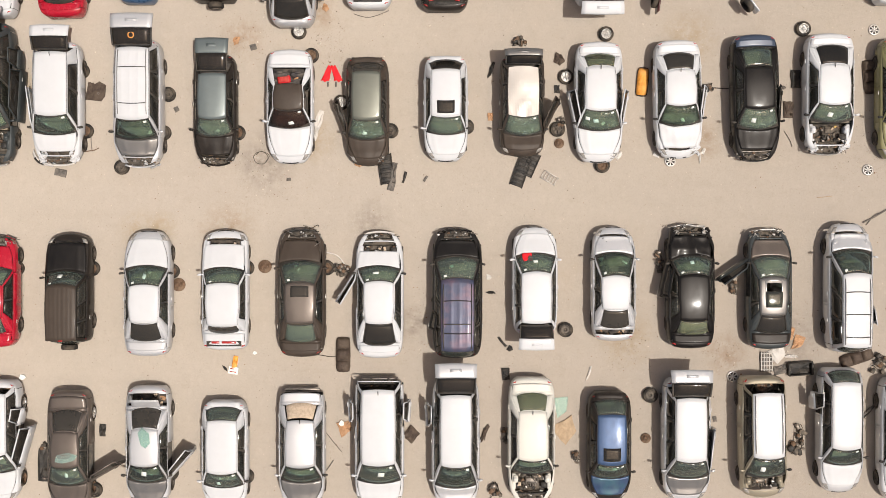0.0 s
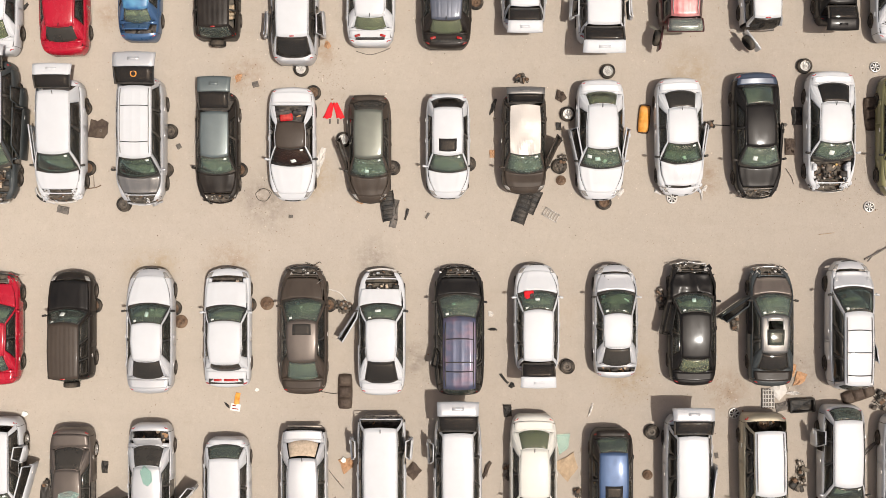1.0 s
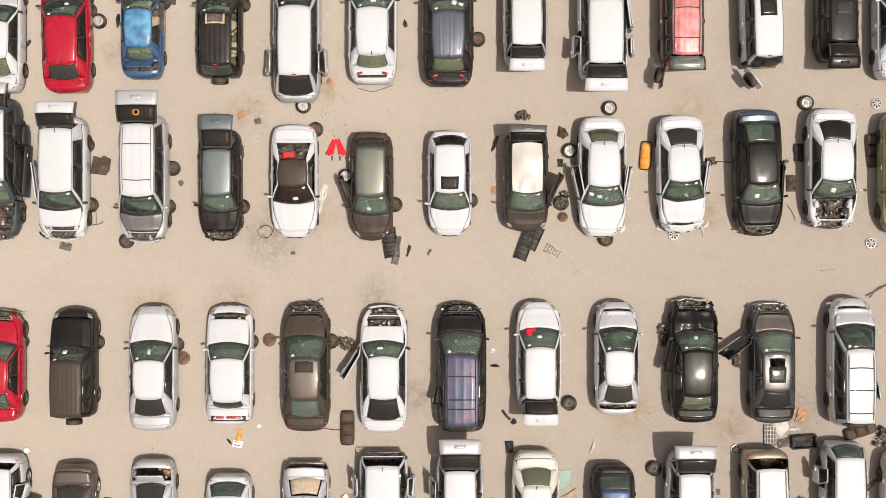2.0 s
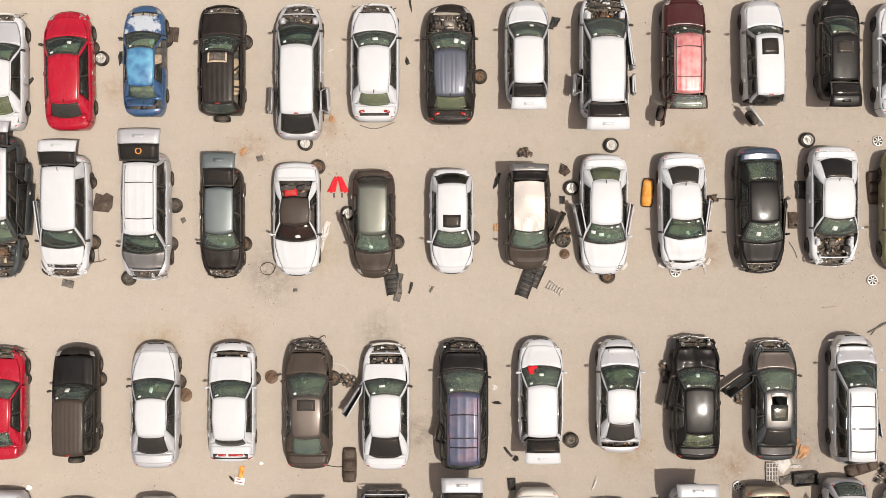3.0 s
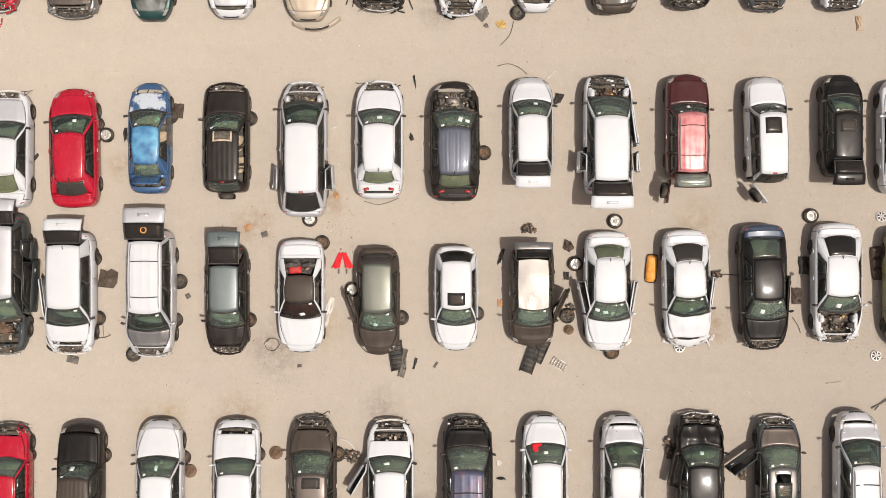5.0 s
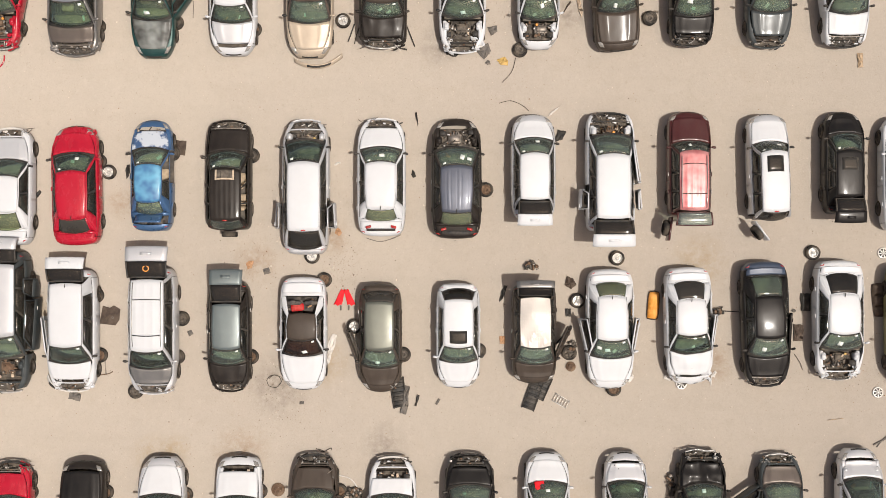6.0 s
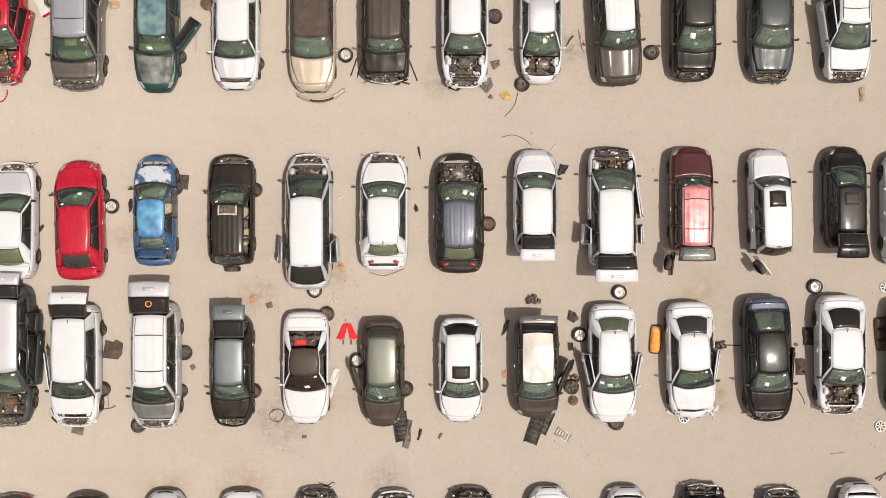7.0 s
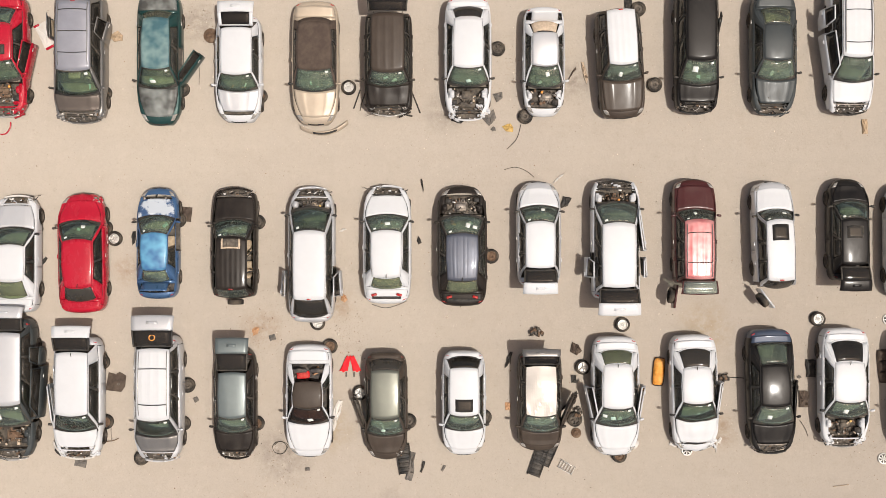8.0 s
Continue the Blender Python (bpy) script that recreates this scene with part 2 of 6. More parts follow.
# ---- building helpers ----
def part(name, bm, material, parent, label="", smooth=True):
    """Links a bmesh as one mesh object under a thing or under a part."""
    me = bpy.data.meshes.new(name)
    bmesh.ops.recalc_face_normals(bm, faces=bm.faces)
    bm.to_mesh(me)
    bm.free()
    me.materials.append(material)
    if smooth:
        me.shade_smooth()
    ob = new(name, me)
    if parent:
        ob.parent = parent
    return tagged(ob, label)


def again(name, mesh, parent, m=None, label=""):
    """One more object on a mesh that exists already."""
    ob = new(name, mesh)
    ob.parent = parent
    if m:
        ob.matrix_basis = m
    return tagged(ob, label)


def empty(name, m, label, category, group=""):
    ob = new(name)
    ob.empty_display_size = 0.3
    ob.matrix_world = m
    return tagged(ob, label, category, group)


def patch(bm, f, nu=6, nv=6, thick=0.02):
    """A curved sheet f(u, v), u and v from 0 to 1, with thickness below it."""
    def grid(dz):
        return [[bm.verts.new(f(i / nu, j / nv) + Vector((0, 0, dz))) for j in range(nv + 1)] for i in range(nu + 1)]
    a, b = grid(0), grid(-thick)
    for i in range(nu):
        for j in range(nv):
            bm.faces.new((a[i][j], a[i + 1][j], a[i + 1][j + 1], a[i][j + 1]))
            bm.faces.new((b[i][j], b[i][j + 1], b[i + 1][j + 1], b[i + 1][j]))
    rim = [(i, 0) for i in range(nu)] + [(nu, j) for j in range(nv)] + [(i, nv) for i in range(nu, 0, -1)] + [(0, j) for j in range(nv, 0, -1)]
    for (i, j), (k, l) in zip(rim, rim[1:] + rim[:1]):
        bm.faces.new((a[i][j], b[i][j], b[k][l], a[k][l]))


def block(bm, x, y, z, sx, sy, sz, m=None, bevel=0.015):
    """A bevelled box, centred at x, y, with its foot at z."""
    mm = Matrix.Translation((x, y, z + sz / 2)) @ (m or Matrix()) @ Matrix.Diagonal((sx, sy, sz, 1))
    vs = bmesh.ops.create_cube(bm, size=1, matrix=mm)["verts"]
    if bevel:
        es = list({e for v in vs for e in v.link_edges})
        bmesh.ops.bevel(bm, geom=es, offset=min(bevel, 0.4 * min(sx, sy, sz)), segments=1, affect="EDGES", profile=0.5)


def tube(bm, pts, r=0.01, n=5):
    """A bent pipe or cable along points."""
    pts = [Vector(p) for p in pts]
    rings = []
    for i, p in enumerate(pts):
        d = (pts[min(i + 1, len(pts) - 1)] - pts[max(i - 1, 0)]).normalized()
        s = d.cross(Vector((0, 0, 1)))
        s = s.normalized() if s.length > 1e-3 else Vector((1, 0, 0))
        t = s.cross(d)
        rings.append([bm.verts.new(p + r * (math.cos(a) * s + math.sin(a) * t)) for a in (2 * math.pi * k / n for k in range(n))])
    for a, b in zip(rings, rings[1:]):
        for k in range(n):
            bm.faces.new((a[k], a[(k + 1) % n], b[(k + 1) % n], b[k]))
    bm.faces.new(rings[0])
    bm.faces.new(rings[-1][::-1])


def lathe(bm, profile, n=20, m=Matrix()):
    """Turns a profile of (radius, z) round z."""
    rings = [[bm.verts.new(m @ Vector((r * math.cos(2 * math.pi * k / n), r * math.sin(2 * math.pi * k / n), z))) for k in range(n)] for r, z in profile]
    for a, b in zip(rings, rings[1:]):
        for k in range(n):
            bm.faces.new((a[k], a[(k + 1) % n], b[(k + 1) % n], b[k]))


def slab(bm, outline, z, thick, warp=0.0):
    """A flat piece cut to an outline of (x, y)."""
    top = [bm.verts.new((x, y, z + thick + warp * noise.noise((x * 2, y * 2, 3.1)))) for x, y in outline]
    low = [bm.verts.new((x, y, z)) for x, y in outline]
    bm.faces.new(top)
    bm.faces.new(low[::-1])
    for i in range(len(top)):
        j = (i + 1) % len(top)
        bm.faces.new((top[i], low[i], low[j], top[j]))


def crumpled(bm, outline, rng, lift):
    """A bent sheet with a torn rim: two rings of points round a raised middle."""
    rim = []
    for (x0, y0), (x1, y1) in zip(outline, outline[1:] + outline[:1]):
        for k in range(3):
            t, off = k / 3, (rng.uniform(-.05, .05) if k else 0)
            rim.append((x0 + (x1 - x0) * t - (y1 - y0) * off, y0 + (y1 - y0) * t + (x1 - x0) * off))
    cx, cy = sum(p[0] for p in rim) / len(rim), sum(p[1] for p in rim) / len(rim)
    low = [bm.verts.new((x, y, 0)) for x, y in rim]
    top = [bm.verts.new((x, y, .012 + lift * rng.uniform(0, .6))) for x, y in rim]
    mid = [bm.verts.new((cx + (x - cx) * .6, cy + (y - cy) * .6, .016 + lift * rng.uniform(.1, 1))) for x, y in rim]
    peak = bm.verts.new((cx, cy, .02 + lift * rng.uniform(.2, .9)))
    bm.faces.new(low[::-1])
    for i in range(len(rim)):
        j = (i + 1) % len(rim)
        bm.faces.new((low[i], low[j], top[j], top[i]))
        bm.faces.new((top[i], top[j], mid[j], mid[i]))
        bm.faces.new((mid[i], mid[j], peak))


def mesh_of(bm, name, material, smooth=True):
    me = bpy.data.meshes.new(name)
    bmesh.ops.recalc_face_normals(bm, faces=bm.faces)
    bm.to_mesh(me)
    bm.free()
    me.materials.append(material)
    if smooth:
        me.shade_smooth()
    return me


# ---- wheels: tyre with a rim, built lying flat with the outer face up ----
def tyre_mesh():
    bm = bmesh.new()
    lathe(bm, [(0.20, 0.0), (0.29, 0.0), (0.315, 0.03), (0.32, 0.10), (0.315, 0.17), (0.29, 0.20), (0.215, 0.205), (0.20, 0.18), (0.20, 0.0)], 24)
    return mesh_of(bm, "tyre", RUBBER)


def rim_mesh(spokes, material, hollow):
    bm = bmesh.new()
    lathe(bm, [(0.212, 0.20), (0.20, 0.205), (0.185, 0.17), (0.18, 0.06)], 24)
    if hollow:
        lathe(bm, [(0.185, 0.15), (0.15, 0.12), (0.10, 0.14), (0.06, 0.13), (0.055, 0.10), (0.0, 0.10)], 20)
    else:
        lathe(bm, [(0.06, 0.13), (0.055, 0.175), (0.0, 0.18)], 12)
        for k in range(spokes):
            a = 2 * math.pi * k / spokes
            block(bm, -0.12 * math.sin(a), 0.12 * math.cos(a), 0.15, 0.055 if spokes < 8 else 0.028, 0.15, 0.035, Matrix.Rotation(a, 4, "Z"), 0.008)
    lathe(bm, [(0.18, 0.07), (0.0, 0.07)], 16)
    return mesh_of(bm, "rim", material)


TYRE = tyre_mesh()
RIMS = {"alloy": rim_mesh(5, ALLOY, False), "multi": rim_mesh(10, ALLOY, False), "steel": rim_mesh(5, STEEL, True), "rust": rim_mesh(5, RUST, True),
        "dark": rim_mesh(5, STEEL, False)}


# ---- the cars ----
PLAN = {
    "round": [(0, .52), (.012, .64), (.04, .77), (.09, .89), (.17, .965), (.28, 1), (.72, 1), (.86, .975), (.93, .93), (.97, .86), (.99, .76), (1, .66)],
    "box": [(0, .74), (.012, .83), (.04, .91), (.09, .96), (.17, .99), (.28, 1), (.72, 1), (.88, .985), (.95, .96), (.98, .92), (.993, .86), (1, .80)],
}
SECTION = [(.92, 0.0), (.98, .18), (1.0, .45), (.995, .68), (.98, .86), (.95, .965), (.90, 1.0)]
KINDS = {
    # hood end, roof start, roof end, rear glass end (parts of the length from the front), height, roof width, plan, waist, windows
    "sedan": dict(fr=(.285, .445, .72, .87), H=1.43, roof=.64, plan="round", waist=.92, wins=((.05, .45), (.49, .82))),
    "coupe": dict(fr=(.31, .47, .70, .88), H=1.34, roof=.63, plan="round", waist=.88, wins=((.06, .62), (.66, .86))),
    "hatch": dict(fr=(.27, .43, .86, .955), H=1.47, roof=.67, plan="round", waist=.94, wins=((.05, .43), (.47, .80))),
    "wagon": dict(fr=(.26, .42, .90, .97), H=1.52, roof=.655, plan="round", waist=.95, wins=((.05, .36), (.39, .66), (.69, .93))),
    "van": dict(fr=(.20, .40, .93, .98), H=1.75, roof=.635, plan="round", waist=1.02, wins=((.06, .34), (.37, .64), (.67, .95))),
    "suv": dict(fr=(.27, .40, .93, .98), H=1.76, roof=.68, plan="box", waist=1.08, wins=((.06, .36), (.39, .66), (.69, .95))),
}


def car(kind, at, paint_key, label, rot=0.0, L=4.6, W=1.78, fr=None, H=None, roof_w=None, plan=None, waist=None, roof_key=None, hood_key=None,
        hood="on", nose="on", tail="on", gate="shut", trunk="on", sunroof=None, rack="", doors="", seats=None, rear="glass", windscreen="glass",
        sides="glass", stickers=1, spare=False, crumple=0.0, ribs=0, wheels=("steel",) * 4, gate_key=None, swing_door=None, emblem=False, gate_reach=None, mirrors="lr", topless=False, antenna=False, tail_bar=False,
        trunk_key=None, door_glass=True, hood_from=.12, gate_frame=False, smash="", tail_key=None, extra_category="car"):
    k = KINDS[kind]
    a, b, c, d = fr or k["fr"]
    H, rw, outline, waist, wins = H or k["H"], roof_w or k["roof"], PLAN[plan or k["plan"]], waist or k["waist"], k["wins"]
    tall = kind in ("suv", "van", "wagon", "hatch")
    seats = seats or SEATGREY
    rng = random.Random(label + str(at))
    skin = coat(paint_key)
    thing = empty({"suv": "suv", "van": "minivan", "wagon": "station_wagon", "hatch": "hatchback_car", "coupe": "coupe_car"}.get(kind, "sedan_car"),
                  pose(at[0], at[1], 0, 0, 0, rot), label, extra_category, "scrap cars in the yard")
    low = 0.24 if kind in ("suv", "van") else 0.19
    nose_z = waist - (0.22 if kind != "van" else 0.25)
    sx, wx = zip(*outline)
    deck = waist + 0.04
    tx, tz = zip(*[(0, nose_z - .22), (.012, nose_z - .10), (.045, nose_z), (.12, nose_z + .06), (a - .02, waist), (a, waist + .015), ((a + d) / 2, waist + .03), (min(d, .97), deck),
                   (.975, deck - (.03 if tall else .06)), (.99, deck - .12), (1, deck - .26)])
    wf = lambda s: float(np.interp(s, sx, wx)) * W / 2
    zt = lambda s: float(np.interp(s, tx, tz))
    axle = (.185, .80)
    slim = .20 if (plan or k["plan"]) == "round" else .07
    inner = lambda s: .90 - slim * max(0.0, min(1.0, (a - .03 - s) / (a - .09))) ** 1.4

    def yy(s, x=0.0):
        """Along the car, with the bow of the bumpers in plan."""
        q = (2 * x / W) ** 2
        return L * (0.5 - s) - (0.26 * q * (1 - s / .22) ** 2 if s < .22 else 0) + (0.14 * q * ((s - .8) / .2) ** 2 if s > .8 else 0)

    def dent(v, amp=None):
        amp = max(0, crumple if amp is None else amp)
        if amp:
            v = v + Vector((noise.noise(v * 2.3), noise.noise(v * 2.1 + Vector((5, 1, 2))), noise.noise(v * 2.7 + Vector((1, 7, 3))))) * amp
        return v

    def top(s, ax):
        """Height of the skin at s, ax of the half width."""
        if ax < .90:
            return zt(s) + 0.035 * (1 - (ax / .90) ** 2)
        z0 = low
        f = float(np.interp(-ax, [-1.0, -.995, -.98, -.95, -.90], [.45, .68, .86, .965, 1.0]))
        return z0 + (zt(s) - z0) * f

    # sides of the shell, one loft with wheel arches; open doors leave holes
    arch_r = 0.36 if not tall else 0.38
    def foot(s):
        z = low
        for q in axle:
            dy = (s - q) * L
            if abs(dy) < arch_r:
                z = max(z, 0.31 + math.sqrt(arch_r ** 2 - dy ** 2))
        return min(z, zt(s) - 0.12)
    door_spans = {"f": (a + .02, (a + d) / 2 + .02), "r": ((a + d) / 2 + .03, min(d, .82) - .02 if not tall else .775)}
    holes = {}
    for spec in doors.split():
        side, which, *_ = spec
        holes.setdefault(1 if side == "r" else -1, []).append(door_spans[which])
    s_front = .07 if nose == "on" else .028
    stations = sorted({s_front, .05, .07, .94, *[round(q + e, 4) for q in axle for e in np.linspace(-arch_r / L, arch_r / L, 9)], *np.linspace(.09, .92, 15).round(4), *[x for v in door_spans.values() for x in v]})
    stations = [s for s in stations if s_front <= s <= .94]
    bm = bmesh.new()
    for sign in (1, -1):
        rows = []
        for s in stations:
            w, z1, z0 = wf(s), zt(s), foot(s)
            ring = []
            for fx, fz in SECTION[:-1] + [(.90, 1.0), (inner(s), 1.0)]:
                z = max(low + (z1 - low) * fz, z0) + (.030 * (1 - (fx / .90) ** 2) if fx < .90 else 0)
                ring.append(bm.verts.new(dent(Vector((sign * w * fx, yy(s, w * fx), z)), crumple * max(0, 1 - s / .35))))
            rows.append(ring)
        for s0, s1, r0, r1 in zip(stations, stations[1:], rows, rows[1:]):
            gap = any(p - 1e-4 <= s0 and s1 <= q + 1e-4 for p, q in holes.get(sign, []))
            for j in range(len(SECTION)):
                if gap and j >= 1:
                    continue
                bm.faces.new((r0[j], r1[j], r1[j + 1], r0[j + 1]))
    bmesh.ops.remove_doubles(bm, verts=bm.verts, dist=1e-5)
    part("body", bm, skin, thing)
    # dark cowl grille and the shelf behind the rear glass
    for nm, mat, s0, s1 in (("cowl", TRIM, a - .014, a + .026), ("rear_shelf", skin, d - .012, min(d + .02, .95))):
        bm = bmesh.new()
        bow = .15 if nm == "cowl" else 0
        patch(bm, lambda u, v: Vector(((2 * u - 1) * .895 * wf(s0 + (s1 - s0) * v), yy(s0 + (s1 - s0) * v) - bow * (2 * u - 1) ** 2, zt(s0 + (s1 - s0) * v) - .004 + .02 * (1 - (2 * u - 1) ** 2))), 6, 2, .03)
        part(nm, bm, mat, thing)
    # tray that closes the shell below
    bm = bmesh.new()
    patch(bm, lambda u, v: Vector(((2 * u - 1) * .90 * wf(.08 + .86 * v), yy(.08 + .86 * v, .5), .30)), 2, 10, .06)
    for s in (a, min(d, .94) if not tall else .94):
        patch(bm, lambda u, v, s=s: Vector(((2 * u - 1) * .88 * wf(s), yy(s) + .02 * v, .30 + (zt(s) - .36) * v)), 2, 2, .02)
    part("floor_pan", bm, CARPET, thing)

    # bumpers
    def end_cap(name, s_list, material, amp):
        bm = bmesh.new()
        rows = []
        prof = [(-fx, fz) for fx, fz in SECTION] + [(-.5, 1.0), (0, 1.0), (.5, 1.0)] + [(fx, fz) for fx, fz in SECTION[::-1]]
        for s in s_list:
            w = wf(s)
            ring = []
            for fx, fz in prof:
                z = low + (zt(s) - low) * fz + (0.035 * (1 - (fx / .90) ** 2) if abs(fx) < .90 else 0)
                ring.append(bm.verts.new(dent(Vector((fx * w, yy(s, fx * w), max(z, low))), amp)))
            rows.append(ring)
        for r0, r1 in zip(rows, rows[1:]):
            for j in range(len(prof) - 1):
                bm.faces.new((r0[j], r1[j], r1[j + 1], r0[j + 1]))
        bm.faces.new(rows[0] if s_list[0] in (0, 1) else rows[-1])
        return part(name, bm, material, thing)
    if nose == "on":
        end_cap("front_bumper", [.066, .05, .03, .012, .004, 0], skin, crumple)
        if hood != "off":
            bm = bmesh.new()
            patch(bm, lambda u, v: Vector(((2 * u - 1) * .34 * W / 2, yy(.003 + .008 * v, (2 * u - 1) * .34 * W / 2), top(.003 + .008 * v, .3) + .004)), 6, 2, .01)
            part("grille", bm, BLACKPLASTIC, thing)
    else:
        stripped_nose(thing, rng, W, yy, wf, zt, nose_z, skin, dent, crumple)
    for side in smash:
        smashed_corner(thing, rng, 1 if side == "r" else -1, W, yy, wf, nose_z, skin)
    if tail == "on":
        end_cap("rear_bumper", [.944, .96, .975, .99, .996, 1], coat(tail_key) if tail_key else skin, 0)
    else:
        bm = bmesh.new()
        block(bm, 0, yy(.965), .42, .74 * W, .10, .14)
        part("rear_crash_beam", bm, ENGINE, thing)
    if tail_bar == "slot":
        bm = bmesh.new()
        patch(bm, lambda u, v: Vector(((2 * u - 1) * .78 * wf(.95), yy(.918 + .045 * v), zt(.93) + .085)), 6, 2, .03)
        slot = part("tail_recess", bm, TRIM, thing)
        for x, w in ((-.36, .34), (.22, .62)):
            bm = bmesh.new()
            block(bm, x * W / 2, yy(.930), zt(.93) + .088, w * W / 2, .09, .03, None, .01)
            part("light_bar", bm, REDLENS, slot, "red tail light bar")
    elif tail_bar == "pair":
        bm = bmesh.new()
        patch(bm, lambda u, v: Vector(((2 * u - 1) * .66 * wf(.95), yy(.938 + .022 * v, .4), zt(.938) + .135)), 4, 2, .02)
        part("plate_slot", bm, TRIM, thing)
        for sign in (-1, 1):
            bm = bmesh.new()
            block(bm, sign * .55 * wf(.92), yy(.925, .5), zt(.92) + .115, .22, .10, .05, Matrix.Rotation(-.25 * sign, 4, "Z"), .02)
            part("tail_light", bm, REDLENS, thing)
    elif tail_bar:
        bm = bmesh.new()
        block(bm, 0, yy(.962), zt(.95) - .03, .68 * W, .13, .05, None, .02)
        part("light_bar", bm, REDLENS, thing, "red light bar across the tail")
    # lamps
    for sign in (1, -1):
        if nose == "on" and not (crumple > .05 and sign > 0):
            bm = bmesh.new()
            patch(bm, lambda u, v: Vector((sign * (.70 + .04 * v + .22 * u) * wf(.022 + .05 * v), yy(.022 + .05 * v, (.70 + .22 * u) * wf(.022 + .05 * v)), top(.022 + .05 * v, .70 + .22 * u) + .007)), 4, 3, .012)
            part("headlight", bm, LAMP, thing)
        if tail == "on":
            bm = bmesh.new()
            patch(bm, lambda u, v: Vector((sign * (.80 + .15 * u) * wf(.966 + .022 * v), yy(.966 + .022 * v, (.80 + .15 * u) * wf(.966)), top(.966 + .022 * v, .80 + .15 * u) + .006)), 3, 2, .012)
            part("tail_light", bm, REDLENS, thing)

    # hood, or the engine bay where it is gone
    h0, h1 = (.062 if nose == "on" else .095, a - .010)
    if hood != "on":
        engine_bay(thing, rng, W, yy, h0, a, waist, skin)
    if hood in ("on", "loose", "short"):
        hs = h0 if hood == "on" else (max(h0, .085) if hood == "loose" else hood_from)
        hk = coat(hood_key) if hood_key else skin
        shift = Vector((0, 0, .0)) if hood == "on" else Vector((rng.uniform(-.05, .05), 0, .03))
        bm = bmesh.new()
        def hood_f(u, v):
            s = hs + (h1 - hs) * v
            x = (2 * u - 1) * (inner(s) - .016) * wf(s)
            crease = .022 * math.exp(-((abs(2 * u - 1) - .60) / .09) ** 2) * (.4 + .6 * v)
            return dent(Vector((x, yy(s, x) - .13 * (2 * u - 1) ** 2 * v ** 3, zt(s) + .012 + .03 * (1 - (inner(s) / .90) ** 2) + .04 * (1 - (2 * u - 1) ** 2) + crease)) + shift, crumple * .8)
        patch(bm, hood_f, 20, 10, .02)
        part("hood", bm, hk, thing, hood_key and "hood in a different shade" or "")
    # wipers on the cowl
    for x0 in (-.45, .1):
        bm = bmesh.new()
        tube(bm, [(x0, yy(a + .008, x0) - .02, waist + .06), (x0 + .3, yy(a + .02, x0) - .03, waist + .09), (x0 + .5, yy(a + .03) - .06, waist + .11)], .008, 4)
        part("wiper", bm, TRIM, thing)

    # greenhouse
    r = rw * W / 2
    rt = lambda s: r * float(np.interp(s, [b, (b + c) / 2, c], [.97, 1.0, .96 if tall else .90]))
    zr = lambda s: H - .055 * max(0, ((b + c) / 2 - s) / ((c - b) / 2)) ** 2.5 - (.05 if tall else .09) * max(0, (s - (b + c) / 2) / ((c - b) / 2)) ** 2.2
    def roof_f(u, v):
        q = 2 * u - 1
        s = b + (c - b) * v
        x = q * rt(s)
        y = yy(s) + (.09 * (1 - q * q) * (1 - v) ** 2) - (.05 * (1 - q * q) * v ** 2)
        z = zr(s) - .045 * abs(q) ** 3
        if ribs:
            z += .009 * max(0.0, math.sin((q + 1) * ribs * math.pi)) * (1 if .06 < v < .95 else 0)
        if crumple < 0:
            z -= .17 * abs(noise.noise((x * 1.2 + y * .5, y * .9 - x * .7, 4.2))) + .05 * abs(noise.noise((x * 2.0, y * 1.5 + x, 1)))
        return Vector((x, y, z))
    rk = coat(roof_key) if roof_key else skin
    if topless:
        rk = CANVAS
    bm = bmesh.new()
    hole = sunroof == "open"
    patch(bm, roof_f, 24 if ribs else 14, 14, .03)
    if hole:
        dead = [f for f in bm.faces if abs(f.calc_center_median().x) < r * .58 and yy(b + (c - b) * .10) > f.calc_center_median().y > yy(b + (c - b) * .62)]
        bmesh.ops.delete(bm, geom=dead, context="FACES")
    roof = part("roof", bm, rk, thing, "folded-up brown canvas top" if topless else "", smooth=crumple >= 0)
    if sunroof:
        v0, v1 = (.08, .34) if sunroof != "mid" else (.16, .42)
        if hole:
            v0, v1 = .36, .78
        if sunroof == "frame":
            v0, v1 = .04, .20
        bm = bmesh.new()
        patch(bm, lambda u, v: roof_f(.20 + .60 * u, v0 + (v1 - v0) * v) + Vector((0, 0, .008 if not hole else .03)), 5, 4, .006)
        part("sunroof", bm, SIDEGLASS if hole else BAY if sunroof == "frame" else DARKGLASS, roof)
        if sunroof == "frame":
            bm = bmesh.new()
            for u0, u1, w0, w1 in ((.18, .24, .03, .22), (.76, .82, .03, .22), (.18, .82, .19, .22)):
                patch(bm, lambda u, v: roof_f(u0 + (u1 - u0) * u, w0 + (w1 - w0) * v) + Vector((0, 0, .025)), 3, 3, .02)
            part("sunroof_frame", bm, BEIGE, roof)
        if hole:
            bm = bmesh.new()
            for u0, u1, w0, w1 in ((.19, .23, .08, .64), (.77, .81, .08, .64), (.19, .81, .06, .10)):
                patch(bm, lambda u, v: roof_f(u0 + (u1 - u0) * u, w0 + (w1 - w0) * v) + Vector((0, 0, .012)), 3, 3, .02)
            part("sunroof_frame", bm, ALLOY, roof)
    for x in (-1, 1) if rack else ():
        bm = bmesh.new()
        pts = [roof_f(.5 + x * .43, v) + Vector((0, 0, .045 if .08 < v < .95 else .0)) for v in np.linspace(.06, .97, 10)]
        tube(bm, pts, .018, 6)
        part("roof_rail", bm, coat("grey") if rack != "black" else TRIM, roof)
